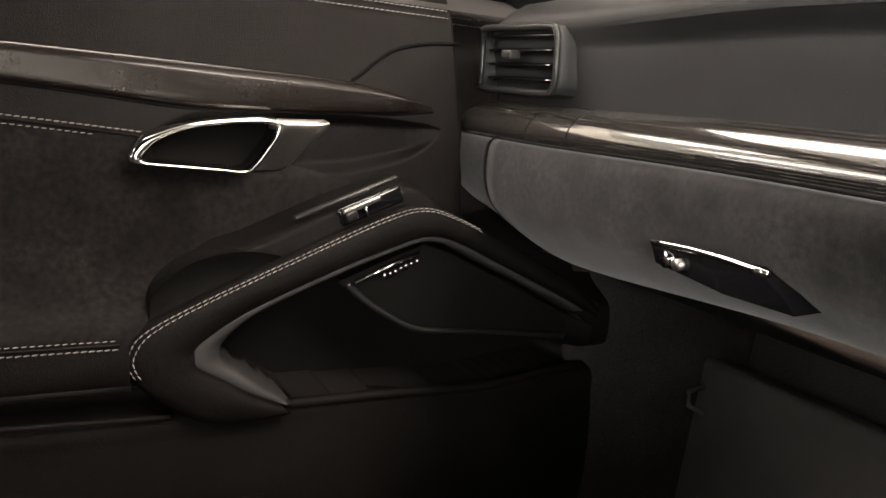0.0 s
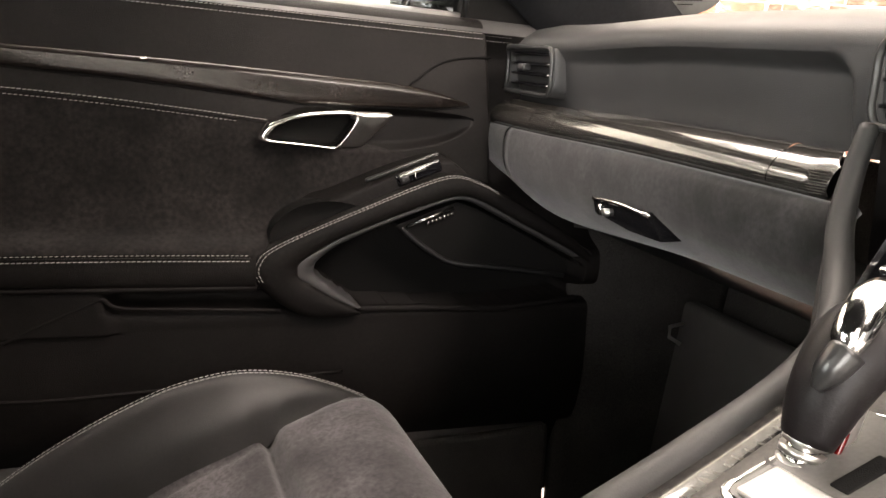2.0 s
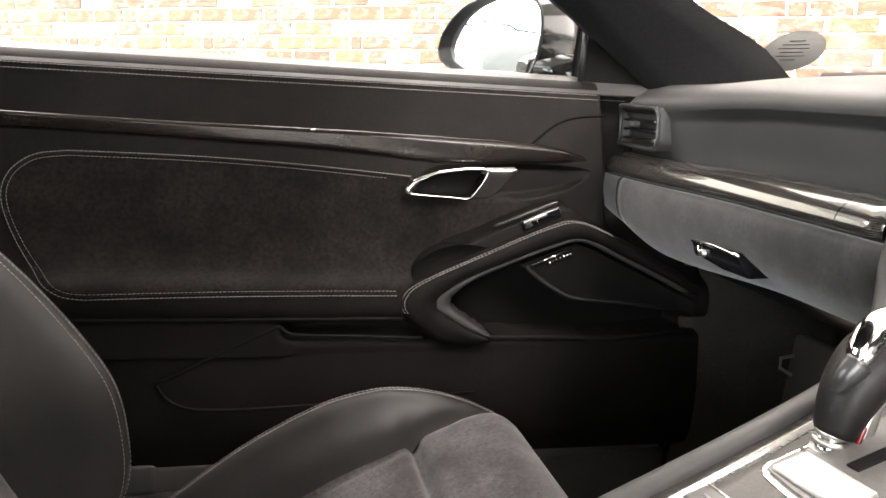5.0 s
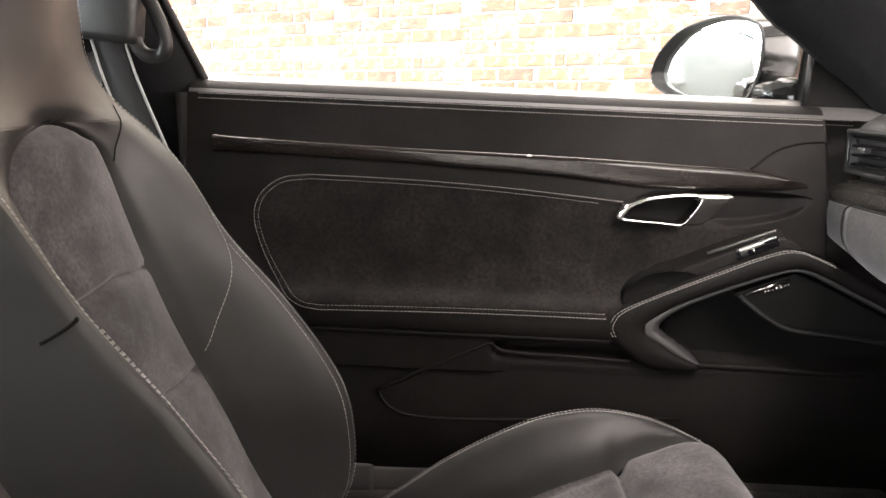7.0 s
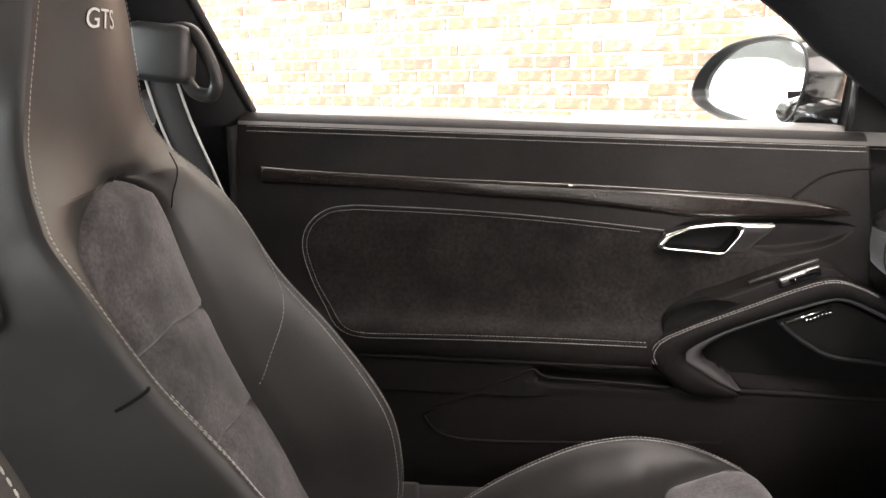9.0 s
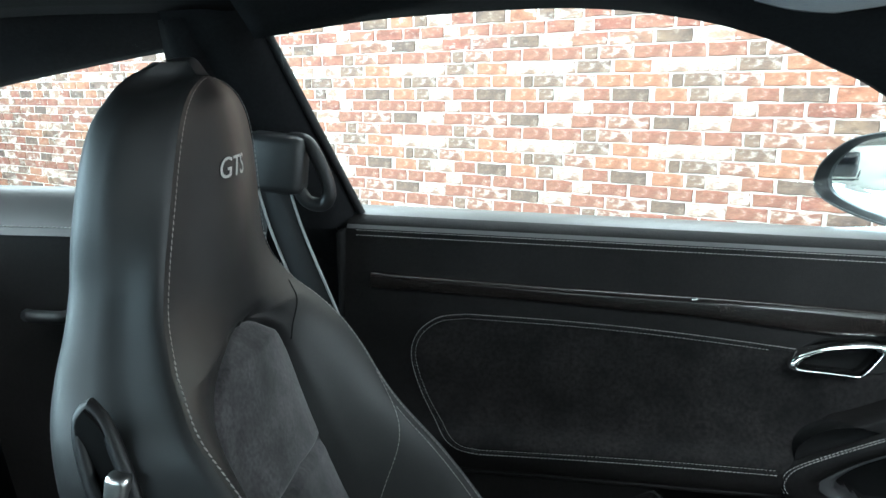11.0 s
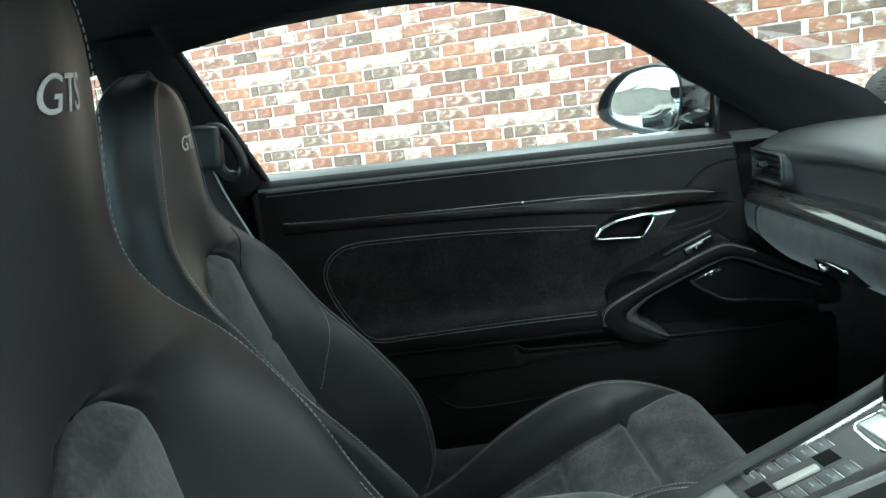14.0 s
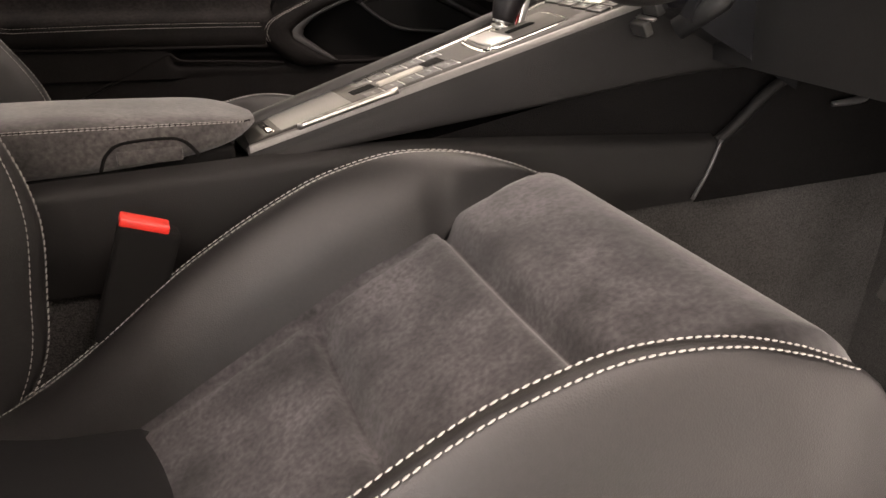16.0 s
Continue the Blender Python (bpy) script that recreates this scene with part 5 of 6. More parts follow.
part("footwell_front", surf(lambda u, v: (0.86 + 0.08 * v, 0.72 - 1.44 * u, 0.10 + 0.62 * v), 30, 12), CARPET, None, "black carpeted footwell bulkhead", solid=0.02, kind="structure", category="carpet")
part("kick_panel", surf(lambda u, v: (0.62 + 0.28 * u, 0.705 - 0.02 * u, 0.10 + 0.60 * v), 12, 12), CARPET, None, "black footwell side panel", solid=0.02, kind="structure", category="panel")
foot = thing("footwell_board", "dark footwell board with a small fixing hook", "footwell board")
part("board", rbox(0.815, 0.525, 0.34, 0.03, 0.345, 0.28, Matrix.Rotation(0.12, 3, "Y"), 0.008), FOOTWELL, foot)
part("hook", tube([(0.812, 0.664, 0.447), (0.788, 0.664, 0.444), (0.784, 0.658, 0.430), (0.800, 0.650, 0.420)], 0.003, 8), SATIN, foot)
sill = thing("door_sill", "grey door sill plate beside the seat", "sill")
part("sill_plate", rbox(0.08, 0.735, 0.318, 1.05, 0.10, 0.05, None, 0.012), SILL, sill)
part("sill_cap", rbox(-0.275, 0.733, 0.322, 0.20, 0.102, 0.052, None, 0.010), GREY_PLASTIC, sill)
part("sill_skirt", rbox(0.08, 0.70, 0.20, 1.05, 0.04, 0.20, None, 0.01), CARPET, sill)
part("sill_driver", rbox(0.08, -0.735, 0.17, 1.05, 0.10, 0.17, None, 0.012), SILL, None, "grey driver's door sill", kind="structure", category="sill")

# ---- roof, pillars, rear ----
def roof_z(x, y):
    return 1.245 - 0.10 * (y / 0.66) ** 4 * 0.45 - 0.16 * max(0.0, (x - 0.05) / 0.45) ** 2 - 0.12 * max(0.0, (-0.75 - x) / 0.9) ** 1.6


part("ceiling_lining", surf(lambda u, v: ((-0.98 + 1.27 * u), (2 * v - 1) * (0.63 - 0.06 * sm(0.30, 0.0, u)), roof_z(-0.98 + 1.27 * u, (2 * v - 1) * 0.63)), 50, 30), SUEDE_ROOF, None, "black suede headliner", solid=0.03, kind="structure", category="headliner")
for sgn in (1, -1):
    part("ceiling_side", surf(lambda u, v: (-0.90 - 0.70 * u, sgn * (0.48 + 0.17 * v), roof_z(-0.9, sgn * 0.5) + 0.012 + 0.02 - 0.32 * u ** 1.4 - 0.10 * v * v * sm(0.1, 0.6, u)), 16, 8), LEATHER, None, "leather-covered rear roof pillar", solid=0.02, kind="structure", category="pillar")

TOP = [(-0.53, 1.186), (-0.42, 1.200), (-0.327, 1.208), (-0.135, 1.213), (0.005, 1.199), (0.105, 1.170), (0.20, 1.126), (0.25, 1.103), (0.345, 1.043), (0.40, 0.999), (0.44, 0.975), (0.525, 0.914), (0.575, 0.874), (0.68, 0.78)]


def side_frame(s, name):
    fr = tagged(new(name), "black roof rail and windscreen pillar trim", "pillar", "", "structure")
    pts = cr(TOP, 60)
    rows = []
    for x, z in pts:
        y = 0.632 + 0.12 * sm(1.19, 0.87, z)
        k = sm(0.0, 0.25, x)
        e = 1 + 0.55 * sm(0.94, 0.86, z)
        rows.append([(x, s * (y + 0.030), z - 0.002), (x - 0.004 * k, s * (y + 0.010), z - 0.010 * (1 - k)), (x + 0.03 * k, s * (y - 0.012), z + 0.004), (x + 0.055 * k * e, s * (y - 0.040 - 0.02 * (1 - k)), z + 0.030 + 0.02 * k), (x + 0.092 * k * e, s * (y - 0.06), z + 0.05 + 0.010 * k), (x + 0.097 * k * e, s * (y + 0.02), z + 0.05 + 0.018 * k)])
    part("roof_rail", rows_mesh(rows), SUEDE_ROOF, fr, "suede roof rail running into the windscreen pillar", solid=0.004)
    # upright trim behind the door window
    rows = []
    for q in np.linspace(0, 1, 14):
        z = 0.90 + 0.31 * q
        x = -0.425 - 0.105 * q
        y = 0.775 - 0.125 * q
        rows.append([(x, s * (y + 0.02), z), (x - 0.010, s * (y - 0.008), z), (x - 0.05, s * (y - 0.03), z), (x - 0.12, s * (y - 0.03), z), (x - 0.13, s * (y + 0.02), z)])
    part("upright_trim", rows_mesh(rows), SUEDE_ROOF, fr, "suede-covered upright behind the door")
    part("pillar_panel", surf(lambda u, v: (-0.46 - 0.10 * max(0, v - 0.55) / 0.45 - (0.24 - 0.15 * sm(0.5, 0.6, v)) * u, s * (0.775 - 0.02 * u - 0.115 * sm(0.42, 1.0, v)), 0.50 + 0.70 * v), 10, 20), SUEDE_ROOF, fr, "dark panel behind the belt", solid=0.006)
    part("door_seal", tube([(-0.420 - 0.105 * q, s * (0.785 - 0.125 * q), 0.895 + 0.30 * q) for q in np.linspace(0, 1, 12)], 0.006, 8), RUBBER, fr, "black rubber door seal")
    part("lower_upright", surf(lambda u, v: (-0.455 - 0.10 * u + 0.02 * math.sin(math.pi * v), s * (0.775 - 0.02 * u), 0.22 + 0.70 * v), 8, 20), SUEDE_ROOF, fr, "dark side trim below the window", solid=0.01)
    part("seal_gap", tube([(-0.450, s * 0.768, z) for z in np.linspace(0.22, 0.90, 12)], 0.008, 8), CLOTH, fr, "door gap seal")
    return fr


side_frame(1, "pillar_left")
side_frame(-1, "pillar_right")


def rear_side(s, name):
    rp = tagged(new(name), "black leather rear side trim with stitched ledge and quarter window", "side trim", "", "structure")
    # ledge below the quarter window, running to the back
    def ledge(u, v):
        x = -0.54 - 0.95 * u
        y0 = 0.745 - 0.16 * sm(0.45, 1.0, u)
        return (x, s * (y0 - 0.085 * v), 0.955 + 0.02 * u + 0.012 * math.sin(math.pi * v) - 0.058 * v * v)
    part("ledge", surf(ledge, 30, 12), LEATHER_LEDGE_LIT, rp, "padded leather ledge")
    part("side_panel", surf(lambda u, v: (-0.54 - 0.95 * u, s * (0.745 - 0.16 * sm(0.45, 1.0, u) - 0.080 - 0.03 * v), 0.905 + 0.02 * u - 0.60 * v), 30, 14), LEATHER_DOOR, rp, "smooth rear side panel")
    pts = [ledge(u, 0.93) for u in np.linspace(0, 1, 40)]
    part("seam", stitches([(x, y - s * 0.002, z + 0.002) for x, y, z in pts], (0, -s, 0.6), 0.0045, 0.002, 0.0009), THREAD, rp)
    part("coat_hook", tube([(-0.805, s * 0.628, 0.795), (-0.835, s * 0.612, 0.796), (-0.875, s * 0.612, 0.797), (-0.895, s * 0.63, 0.793)], 0.010, 8), PLASTIC, rp, "black rear pull")
    # trim round the quarter window, closing to a rounded tip at the back
    line = cr([(-0.60, 1.170), (-0.673, 1.161), (-0.824, 1.137), (-0.988, 1.105), (-1.113, 1.061), (-1.169, 1.031), (-1.188, 1.012), (-1.176, 0.998), (-1.160, 0.992)], 50)
    rows = []
    for k, (x, z) in enumerate(line):
        a, b = line[max(0, k - 1)], line[min(49, k + 1)]
        nx, nz = Vector((-(b[1] - a[1]), b[0] - a[0])).normalized()
        nx, nz = -nx, -nz
        rows.append([(x + nx * d, s * y, z + nz * d) for d, y in ((0.04, 0.745), (0.0, 0.702), (0.006, 0.690), (0.03, 0.672), (0.07, 0.63), (0.12, 0.56))])
    part("quarter_trim", rows_mesh(rows), SUEDE_ROOF, rp, "dark trim round the quarter window")
    # quarter frame in front: seat belt tower
    rows = [[(-0.56 - 0.03 * q, s * (0.735 - 0.09 * q), 0.90 + 0.30 * q), (-0.60 - 0.03 * q, s * (0.69 - 0.07 * q), 0.90 + 0.30 * q), (-0.665 + 0.01 * q, s * (0.74 - 0.10 * q), 0.90 + 0.30 * q)] for q in np.linspace(0, 1, 10)]
    part("belt_tower", rows_mesh(rows), SUEDE_ROOF, rp, "dark belt tower", solid=0.005)
    g = part("quarter_glass", surf(lambda u, v: (-0.62 - 0.55 * u, s * (0.755 - 0.09 * v), 0.95 + 0.22 * v), 8, 6), GLASS, rp, "clear rear quarter window")
    g.visible_shadow = False
    return rp


rear_side(1, "side_trim_left")
rear_side(-1, "side_trim_right")

# rear bulkhead and shelf
part("rear_shelf", surf(lambda u, v: (-1.05 - 0.55 * u, (2 * v - 1) * 0.62, 0.90 + 0.05 * u), 10, 10), LEATHER, None, "black leather rear shelf", solid=0.03, kind="structure", category="shelf")
part("rear_bulkhead", rbox(-1.0, 0, 0.52, 0.06, 1.36, 0.80, Matrix.Rotation(-0.2, 3, "Y"), 0.02), SUEDE_ROOF, None, "black covered rear bulkhead", kind="structure", category="bulkhead")
part("tail_panel", rbox(-1.64, 0, 0.90, 0.05, 1.2, 0.12), LEATHER, None, "dark trim below the rear window", kind="structure", category="panel")
rg = part("window_rear", surf(lambda u, v: (-1.62 + 0.64 * u, (2 * v - 1) * 0.51, 0.93 + 0.285 * u), 8, 8), GLASS, None, "sloping rear window", kind="structure", category="window")
rg.visible_shadow = False

# windscreen
ws = part("windscreen", surf(lambda u, v: (1.04 - 0.70 * v - 0.10 * (2 * u - 1) ** 2, (2 * u - 1) * (0.82 - 0.18 * v), 0.885 + 0.305 * v), 20, 10), GLASS, None, "raked clear windscreen", kind="structure", category="windscreen")
ws.visible_shadow = False
part("windscreen_edge", tube([(1.03 - 0.10 * (2 * u - 1) ** 2, (2 * u - 1) * 0.82, 0.888) for u in np.linspace(0, 1, 30)], 0.008, 8), RUBBER, None, "black windscreen seal", kind="structure", category="seal")
st = thing("windscreen_sticker", "round dark grey sticker on the windscreen corner", "sticker")
SX, SY, SZ = 0.80, 0.725, 0.927
sdir = Vector((-0.55, -0.36, 0.75)).normalized()
disc = part("sticker_disc", tube([Vector((SX, SY, SZ)) - sdir * 0.0006, Vector((SX, SY, SZ)) + sdir * 0.0006], 0.048, 36), STICKER, st)
s_along = Vector((0.55, -0.84, 0)).normalized()
s_down = s_along.cross(sdir).normalized()
s_down = s_down if s_down.z < 0 else -s_down
for k in range(6):
    c = Vector((SX, SY, SZ)) + sdir * 0.0009 + s_down * (-0.022 + 0.009 * k)
    w = (0.016, 0.026, 0.030, 0.022, 0.028, 0.014)[k]
    part("print_line", tube([c - s_along * w * 0.8, c + s_along * w * 0.8], 0.0007, 5), CLOTH, st)

# folded sun visor on the passenger's side
sv = thing("sun_visor", "grey suede sun visor folded under the roof", "sun visor")
part("visor_flap", surf(lambda u, v: (0.085 + 0.085 * v + 0.02 * (1 - u) * v, 0.32 + 0.26 * u, roof_z(0.085 + 0.11 * v, 0.4) - 0.026 - 0.006 * math.sin(math.pi * v)), 14, 10), SUEDE_DASH, sv, "grey suede flap", solid=0.016)
part("visor_clip", rbox(0.15, 0.31, 1.208, 0.07, 0.05, 0.012, None, 0.004), GREY_PLASTIC, sv, "pale plastic clip")


# ---- seat belts ----
def build_belt(s):
    b = thing("seat_belt", "black seat belt with pale edges hanging behind the seat", "seat belt", "seat belts")
    path = cr([(-0.530, s * 0.668, 0.990), (-0.508, s * 0.664, 0.91), (-0.464, s * 0.660, 0.795), (-0.435, s * 0.66, 0.71), (-0.40, s * 0.655, 0.50), (-0.38, s * 0.65, 0.30)], 30)
    wv = Vector((-0.97, -0.12 * s, -0.2)).normalized() * 0.022
    part("webbing", rows_mesh([[Vector(p) - wv, Vector(p), Vector(p) + wv] for p in path]), BELT_WEB, b, "black webbing", solid=0.0016)
    for k in (-1, 1):
        part("webbing_edge", tube([Vector(p) + wv * k * 0.97 + Vector((0, -s * 0.001, 0)) for p in path], 0.0019, 6), BELT_GREY, b, "pale grey belt edge")
    part("belt_outlet", rbox(-0.520, s * 0.668, 1.008, 0.085, 0.05, 0.080, Matrix.Rotation(0.12, 3, "Y"), 0.012), PLASTIC, b, "black belt outlet box")
    loop = cr([(-0.500, s * 0.668, 1.040), (-0.476, s * 0.668, 1.036), (-0.462, s * 0.668, 1.015), (-0.450, s * 0.670, 0.982), (-0.449, s * 0.672, 0.960), (-0.460, s * 0.674, 0.948), (-0.482, s * 0.672, 0.955), (-0.494, s * 0.670, 0.985), (-0.492, s * 0.668, 1.015), (-0.500, s * 0.668, 1.040)], 44)[:-1]
    part("belt_guide", tube(loop, 0.010, 10, True, 1.0, (0, 1, 0)), LEATHER, b, "black belt guide loop")
    return b


build_belt(1)
build_belt(-1)
rbelt = thing("seat_belt", "black rear seat belt with pale edges lying over the rear seat", "seat belt", "seat belts")
rpath = cr([(-0.985, 0.345, 0.975), (-0.955, 0.375, 0.972), (-0.907, 0.380, 0.92), (-0.845, 0.336, 0.853), (-0.775, 0.288, 0.788), (-0.66, 0.205, 0.67)], 30)
rw = Vector((-0.62, -0.78, 0.0)) * 0.022
part("webbing", rows_mesh([[Vector(p) - rw, Vector(p), Vector(p) + rw] for p in rpath]), BELT_WEB, rbelt, "black webbing", solid=0.0016)
for k in (-1, 1):
    part("webbing_edge", tube([Vector(p) + rw * k + Vector((0, 0, 0.001)) for p in rpath], 0.0022, 6), BELT_GREY, rbelt, "pale grey belt edge")
bk = thing("belt_buckle", "black belt buckle with bright red release button", "belt buckle")
rb = Matrix.Rotation(0.35, 3, "Y")
part("buckle_body", rbox(-0.085, -0.195, 0.485, 0.050, 0.028, 0.110, rb, 0.006), CLOTH, bk)
part("release_button", rbox(-0.071, -0.198, 0.540, 0.040, 0.020, 0.008, rb, 0.002), RED, bk, "red release button")
ped = thing("pedal", "dark brake pedal with a silver edge", "pedal")
part("pedal_plate", rbox(0.64, -0.362, 0.43, 0.012, 0.075, 0.07, Matrix.Rotation(0.4, 3, "Y"), 0.004), SATIN, ped)
part("pedal_arm", tube([(0.65, -0.362, 0.44), (0.90, -0.362, 0.58)], 0.008, 8), PLASTIC, ped)

# ---- outside mirror ----
om = thing("door_mirror", "glossy black door mirror with a teardrop glass", "door mirror")
MC = Vector((0.366, 0.965, 0.943))
mdir = Vector((-0.80, -0.60, 0.0)).normalized()
mr, mu = Vector((0.60, -0.80, 0.0)), Vector((0, 0, 1))
MIRROR_EDGE = cr([(-0.106, -0.013), (-0.094, 0.016), (-0.062, 0.048), (-0.022, 0.068), (0.039, 0.078), (0.084, 0.074), (0.113, 0.058), (0.122, 0.026), (0.116, -0.021), (0.097, -0.058), (0.052, -0.074), (-0.013, -0.066), (-0.068, -0.051), (-0.098, -0.034), (-0.106, -0.013)], 73)[:-1]


def shell(depth, scale, shift=0.0, lift=0.0):
    return [MC + mr * (0.012 + (h - 0.012) * scale + shift) + mu * (w * scale + lift) - mdir * depth for h, w in MIRROR_EDGE]


part("mirror_shell", rows_mesh([shell(0.0, 1.0), shell(0.018, 1.03), shell(0.05, 1.04, 0.004), shell(0.085, 0.99, 0.010), shell(0.115, 0.86, 0.018), shell(0.138, 0.64, 0.024), shell(0.148, 0.35, 0.028), shell(0.151, 0.01, 0.03)], True, False), PAINT_BLACK, om, "gloss black mirror housing")
part("mirror_lip", rows_mesh([shell(0.0, 1.0), shell(-0.004, 0.985), shell(-0.002, 0.955), shell(0.022, 0.885)], True), PLASTIC, om, "black inner lip")
part("mirror_glass", rows_mesh([shell(0.020, 0.89), shell(0.0203, 0.45), shell(0.0205, 0.005)], True), MIRROR, om, "silvered mirror glass", False)
part("mirror_rim", tube(shell(-0.002, 0.975), 0.0020, 6, True), VENT_SATIN, om, "thin rim")
part("mirror_foot", tube([MC - mdir * 0.07 + Vector((0.02, -0.05, -0.045)), Vector((0.455, 0.885, 0.895)), Vector((0.50, 0.82, 0.878))], [0.032, 0.030, 0.036], 16), PAINT_BLACK, om, "gloss black mirror foot")
part("mirror_triangle", prism([(0.468, 0.872), (0.60, 0.865), (0.478, 0.960)], "y", 0.770, 0.80), CLOTH, om, "black mirror triangle", False, bevel=0.006)
part("triangle_post", tube([(0.470, 0.775, 0.868), (0.472, 0.766, 0.962)], 0.0045, 8), PLASTIC, om, "dark window frame post")


# ---- cars parked behind ----
def build_car(label, paint):
    car = thing("parked_car", label, "car", "parked cars")
    prof = [(-2.2, 0.55, 0.60, 0.70), (-2.1, 0.35, 0.80, 0.82), (-1.5, 0.25, 0.90, 0.92), (-0.6, 0.22, 0.93, 0.93), (0.6, 0.22, 0.90, 0.93), (1.4, 0.25, 0.82, 0.90), (2.0, 0.32, 0.70, 0.80), (2.2, 0.45, 0.58, 0.65)]
    rows = []
    for k in range(40):
        x = -2.2 + 4.4 * k / 39
        lo, hi, w = (ip(x, [(p[0], p[j]) for p in prof]) for j in (1, 2, 3))
        rows.append([(x, -w * 0.9, lo), (x, -w, lo + 0.15), (x, -w * 1.0, (lo + hi) / 2), (x, -w * 0.95, hi - 0.05), (x, -w * 0.75, hi), (x, 0, hi + 0.03), (x, w * 0.75, hi), (x, w * 0.95, hi - 0.05), (x, w, (lo + hi) / 2), (x, w, lo + 0.15), (x, w * 0.9, lo)])
    part("body", rows_mesh(rows, True, True), paint, car)
    cab = []
    for k in range(24):
        x = -1.75 + 2.75 * k / 23
        h = ip(x, [(-1.75, 0.86), (-1.1, 1.18), (-0.4, 1.32), (0.2, 1.29), (0.65, 1.08), (1.0, 0.86)])
        w = 0.78 - 0.22 * (h - 0.86) / 0.46
        cab.append([(x, -0.80, 0.86), (x, -w, h - 0.04), (x, -w * 0.7, h), (x, 0, h + 0.02), (x, w * 0.7, h), (x, w, h - 0.04), (x, 0.80, 0.86)])
    part("cabin_glass", rows_mesh(cab), GLOSS_BLACK, car, "dark car windows")
    part("roof", rows_mesh([[(p[0], p[1], p[2] + 0.012) for p in r[2:5]] for r in cab[5:16]]), paint, car)
    for x in (-1.25, 1.3):
        for s in (1, -1):
            wh = part("wheel", tube([(x, s * 0.74, 0.33), (x, s * 0.93, 0.33)], 0.33, 32, up=(1, 0, 0)), RUBBER, car, "black tyre")
            part("rim", tube([(x + 0.225 * math.cos(a), s * 0.945, 0.33 + 0.225 * math.sin(a)) for a in np.linspace(0, 2 * math.pi, 33)[:-1]], 0.014, 8, True, 1, (0, 1, 0)), SATIN, wh, "silver wheel rim")
            for k in range(5):
                a = 2 * math.pi * k / 5 + 0.3
                part("wheel_spoke", tube([(x, s * 0.945, 0.33), (x + 0.22 * math.cos(a - 0.12), s * 0.94, 0.33 + 0.22 * math.sin(a - 0.12))], 0.018, 6), SATIN, wh)
                part("wheel_spoke", tube([(x, s * 0.945, 0.33), (x + 0.22 * math.cos(a + 0.12), s * 0.94, 0.33 + 0.22 * math.sin(a + 0.12))], 0.018, 6), SATIN, wh)
    for s in (1, -1):
        part("headlight", rbox(2.03, s * 0.58, 0.62, 0.16, 0.26, 0.16, None, 0.05), SATIN, car, "clear headlight")
    part("grille", rbox(2.17, 0, 0.42, 0.10, 0.9, 0.14, None, 0.03), GLOSS_BLACK, car, "dark front intake")
    part("number_plate", rbox(2.235, 0, 0.46, 0.02, 0.5, 0.10, None, 0.004), WHITE_INK, car)
    return car


c1 = build_car("cream-white sports car parked behind", PAINT_WHITE)
c1.matrix_world = pose(-6.9, 5.4, 0, 0, 0, 108)
c2 = build_car("dark grey car parked behind the brick wall", PAINT_GREY)
c2.matrix_world = pose(-8.9, 10.3, 0, 0, 0, -48)
c3 = build_car("cream-white sports car parked behind", PAINT_WHITE)
c3.matrix_world = pose(-6.4, 1.0, 0, 0, 0, 4)

for lx, ly in LEFT_PANELS + RIGHT_PANELS + REAR_PANELS:
    cl = thing("ceiling_light", "long white ceiling light panel", "ceiling light", "ceiling lights")
    part("frame", rbox(lx, ly, 3.96, 1.2, 3.1, 0.08, None, 0.01), WALL_WHITE, cl)
wd = tagged(new("window_1"), "large shop window with dark frames", "window", "", "structure")
for k in range(7):
    part("window_frame", rbox(-8.1 + 1.5 * k, -7.9, 1.9, 0.07, 0.10, 3.2), PLASTIC, wd, "", False)

# ---- bricks of the feature wall, in a repeating set ----
def brick_mat(name, base, wash, rough=0.85):
    m = mat(name, base, rough, bump=0.45, bscale=70)
    nt, p = m.node_tree, m.node_tree.nodes["Principled BSDF"]
    tc = nt.nodes.new("ShaderNodeTexCoord")
    out = None
    stretch = nt.nodes.new("ShaderNodeMapping")
    stretch.inputs["Scale"].default_value = (0.45, 1.0, 1.0)
    nt.links.new(tc.outputs["Object"], stretch.inputs["Vector"])
    layers = ((7, 0.42, 0.66, 0.6, (0.29, 0.18, 0.105)), (16, 0.46, 0.66, 0.75, [c * 0.45 for c in base]), (22, 0.60 - wash * 0.32, 0.74 - wash * 0.22, 0.88, (0.70, 0.64, 0.56)),
              (48, 0.55, 0.72, 0.5, (0.50, 0.40, 0.31)), (150, 0.5, 0.75, 0.45, [min(1, c * 1.6 + 0.03) for c in base]))
    for scale, lo, hi, amount, col in layers:
        n = nt.nodes.new("ShaderNodeTexNoise")
        n.inputs["Scale"].default_value, n.inputs["Detail"].default_value, n.inputs["Roughness"].default_value = scale, 6, 0.65
        nt.links.new(stretch.outputs[0], n.inputs["Vector"])
        r = nt.nodes.new("ShaderNodeMapRange")
        r.inputs["From Min"].default_value, r.inputs["From Max"].default_value, r.inputs["To Max"].default_value = lo, hi, amount
        nt.links.new(n.outputs["Fac"], r.inputs["Value"])
        mx = nt.nodes.new("ShaderNodeMix")
        mx.data_type = "RGBA"
        mx.inputs["A"].default_value = (*base, 1)
        mx.inputs["B"].default_value = (*col, 1)
        if out:
            nt.links.new(out, mx.inputs["A"])
        nt.links.new(r.outputs[0], mx.inputs["Factor"])
        out = mx.outputs["Result"]
    nt.links.new(out, p.inputs["Base Color"])
    return m


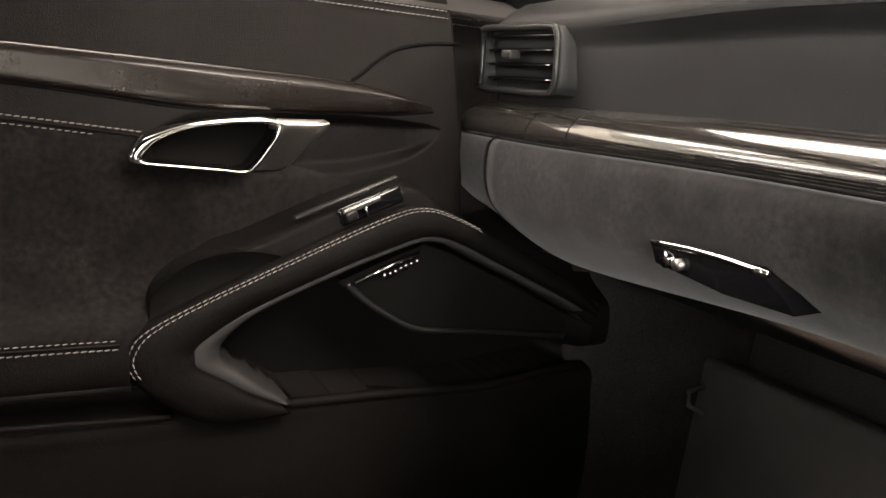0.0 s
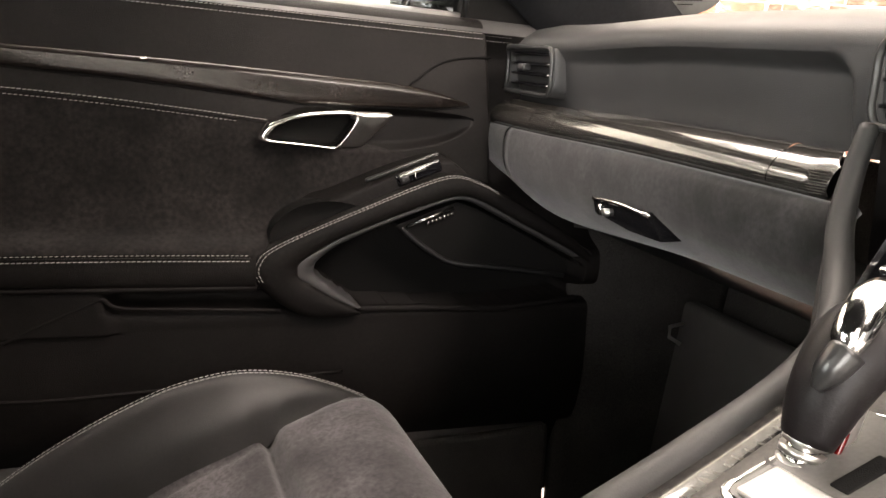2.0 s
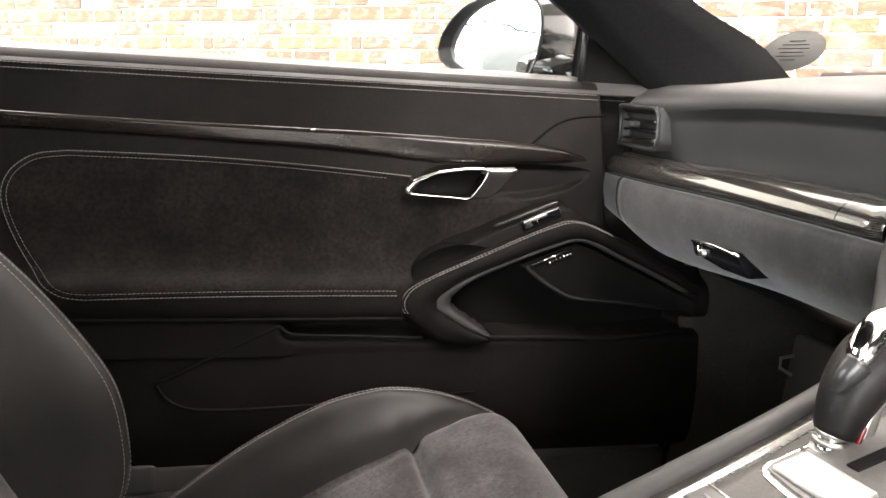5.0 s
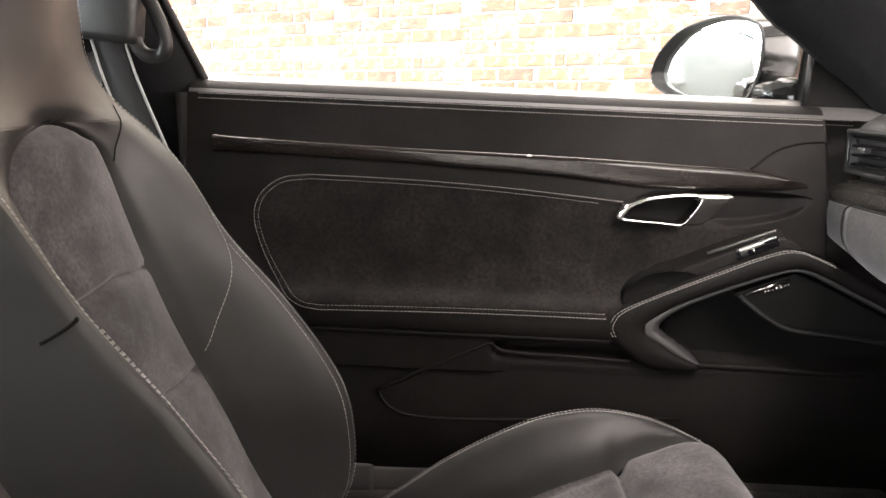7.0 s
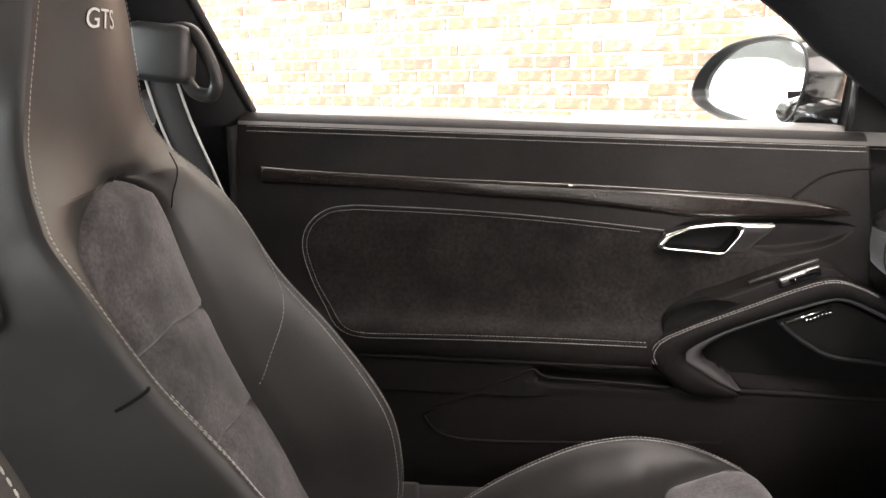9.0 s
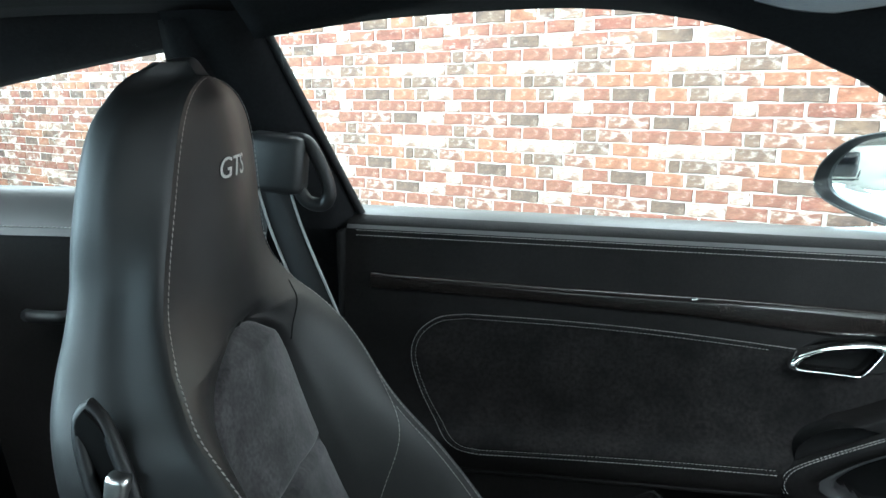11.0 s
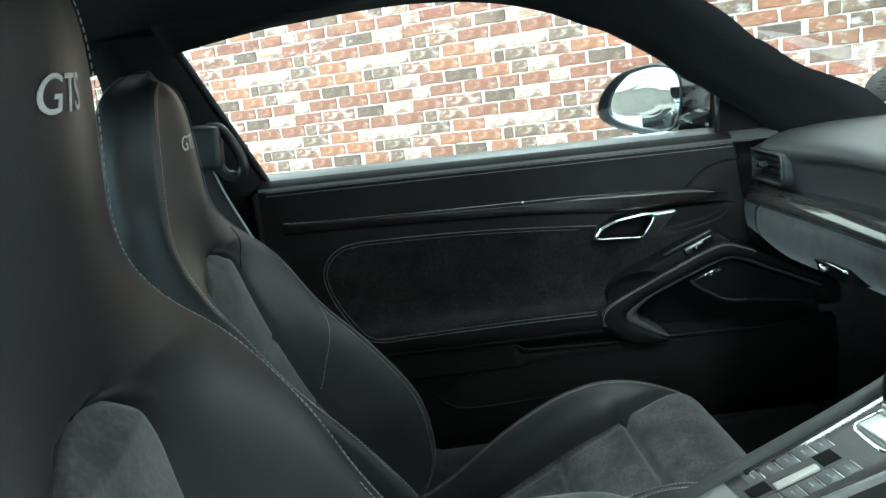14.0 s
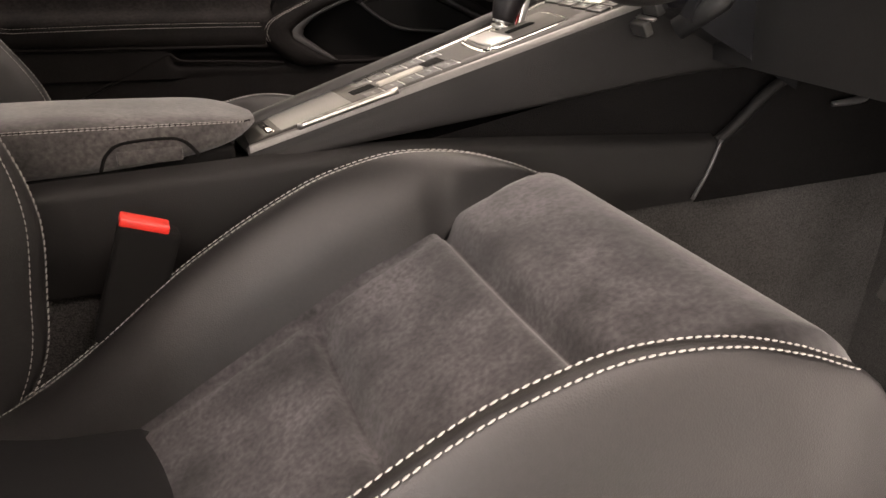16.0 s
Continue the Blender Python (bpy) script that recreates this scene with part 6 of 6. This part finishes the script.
BRICK = {"D": brick_mat("dark_brick", (0.100, 0.067, 0.053), -0.05), "R": brick_mat("red_brick", (0.215, 0.080, 0.053), 0.10), "O": brick_mat("orange_brick", (0.285, 0.112, 0.061), 0.14),
         "W": brick_mat("white_brick", (0.25, 0.15, 0.11), 0.50), "G": brick_mat("grey_brick", (0.140, 0.088, 0.066), 0.22), "M": brick_mat("washed_brick", (0.200, 0.087, 0.060), 0.32)}
COURSES = ["D0.00-0.215 W0.225-0.455 R0.458-0.690 M0.705-0.975", "R-0.135-0.085 R0.10-0.295 R0.31-0.525 G0.54-0.63 M0.645-0.85 R0.865-0.90",
           "W0.015-0.20 W0.225-0.32 W0.335-0.475 G0.488-0.715 O0.74-0.975", "O-0.135-0.087 D0.105-0.168 G0.18-0.395 M0.41-0.61 O0.625-0.845 O0.865-0.90",
           "O0.005-0.20 G0.215-0.325 W0.335-0.525 R0.535-0.71 D0.73-0.968", "R-0.135-0.104 R0.12-0.26 R0.272-0.465 W0.475-0.592 R0.605-0.845 R0.872-0.90"]
PERIOD, COURSE = 0.848, 0.0717
kinds = []
for c, text in enumerate(COURSES):
    for w in text.split():
        k, rest = w[0], w[1:]
        a, b = (rest[0] + rest[1:].split("-")[0], rest[1:].split("-")[1])
        if float(b) == 0.90:
            continue
        kinds.append((c, k, float(a) * PERIOD, float(b) * PERIOD))


def brick_geo(a, b, seed):
    """A brick with an uneven, chipped outline."""
    rng = random.Random(seed)
    h = COURSE - 0.0072
    outline, n = [], max(2, round((b - a) / 0.05))
    for k in range(n):
        outline.append((a + (b - a) * k / n, 0.0))
    outline += [(b, 0.0), (b, -h * 0.5)]
    for k in range(n):
        outline.append((b - (b - a) * k / n, -h))
    outline += [(a, -h), (a, -h * 0.5)]
    outline = [(x + rng.uniform(-0.0035, 0.0035), z + rng.uniform(-0.0032, 0.0026)) for x, z in outline]
    cx, cz, m = (a + b) / 2, -h / 2, len(outline)
    inner = [(x + math.copysign(0.0045, cx - x), z + math.copysign(0.0045, cz - z)) for x, z in outline]
    vs = [(x, 0.011, z) for x, z in outline] + [(x, rng.uniform(0.004, 0.007), z) for x, z in outline] + [(x, rng.uniform(0.0005, 0.0035), z) for x, z in inner]
    fs = [(q * m + i, q * m + (i + 1) % m, (q + 1) * m + (i + 1) % m, (q + 1) * m + i) for q in (0, 1) for i in range(m)]
    return vs, fs + [tuple(range(2 * m, 3 * m))]


shared, rest = [], {k: ([], []) for k in BRICK}
for i, (c, k, a, b) in enumerate(kinds):
    me = bpy.data.meshes.new("brick")
    v, f = brick_geo(0, b - a, i)
    me.from_pydata(v, [], f)
    me.materials.append(BRICK[k])
    shared.append(me)
for rz in range(-2, 4):
    for ru in range(-8, 6):
        for i, (c, k, a, b) in enumerate(kinds):
            u, z = a + ru * PERIOD, -c * COURSE - rz * 6 * COURSE + 6 * COURSE
            if u < -6.1 or u > 4.8 or z < -0.86 or z > 1.6:
                continue
            if -1.35 < u < 1.55 and -0.62 < z < 0.36:
                ob = new("brick", shared[i])
                ob.parent = brick_wall
                ob.location = (u, 0, z)
            else:
                v, f = brick_geo(u, u + b - a, i)
                vs, fs = rest[k]
                o = len(vs)
                vs += [(x, y, zz + z) for x, y, zz in v]
                fs += [tuple(q + o for q in g) for g in f]
for k, (vs, fs) in rest.items():
    ob = part("bricks", (vs, fs), BRICK[k], brick_wall, "", False, kind="stuff")
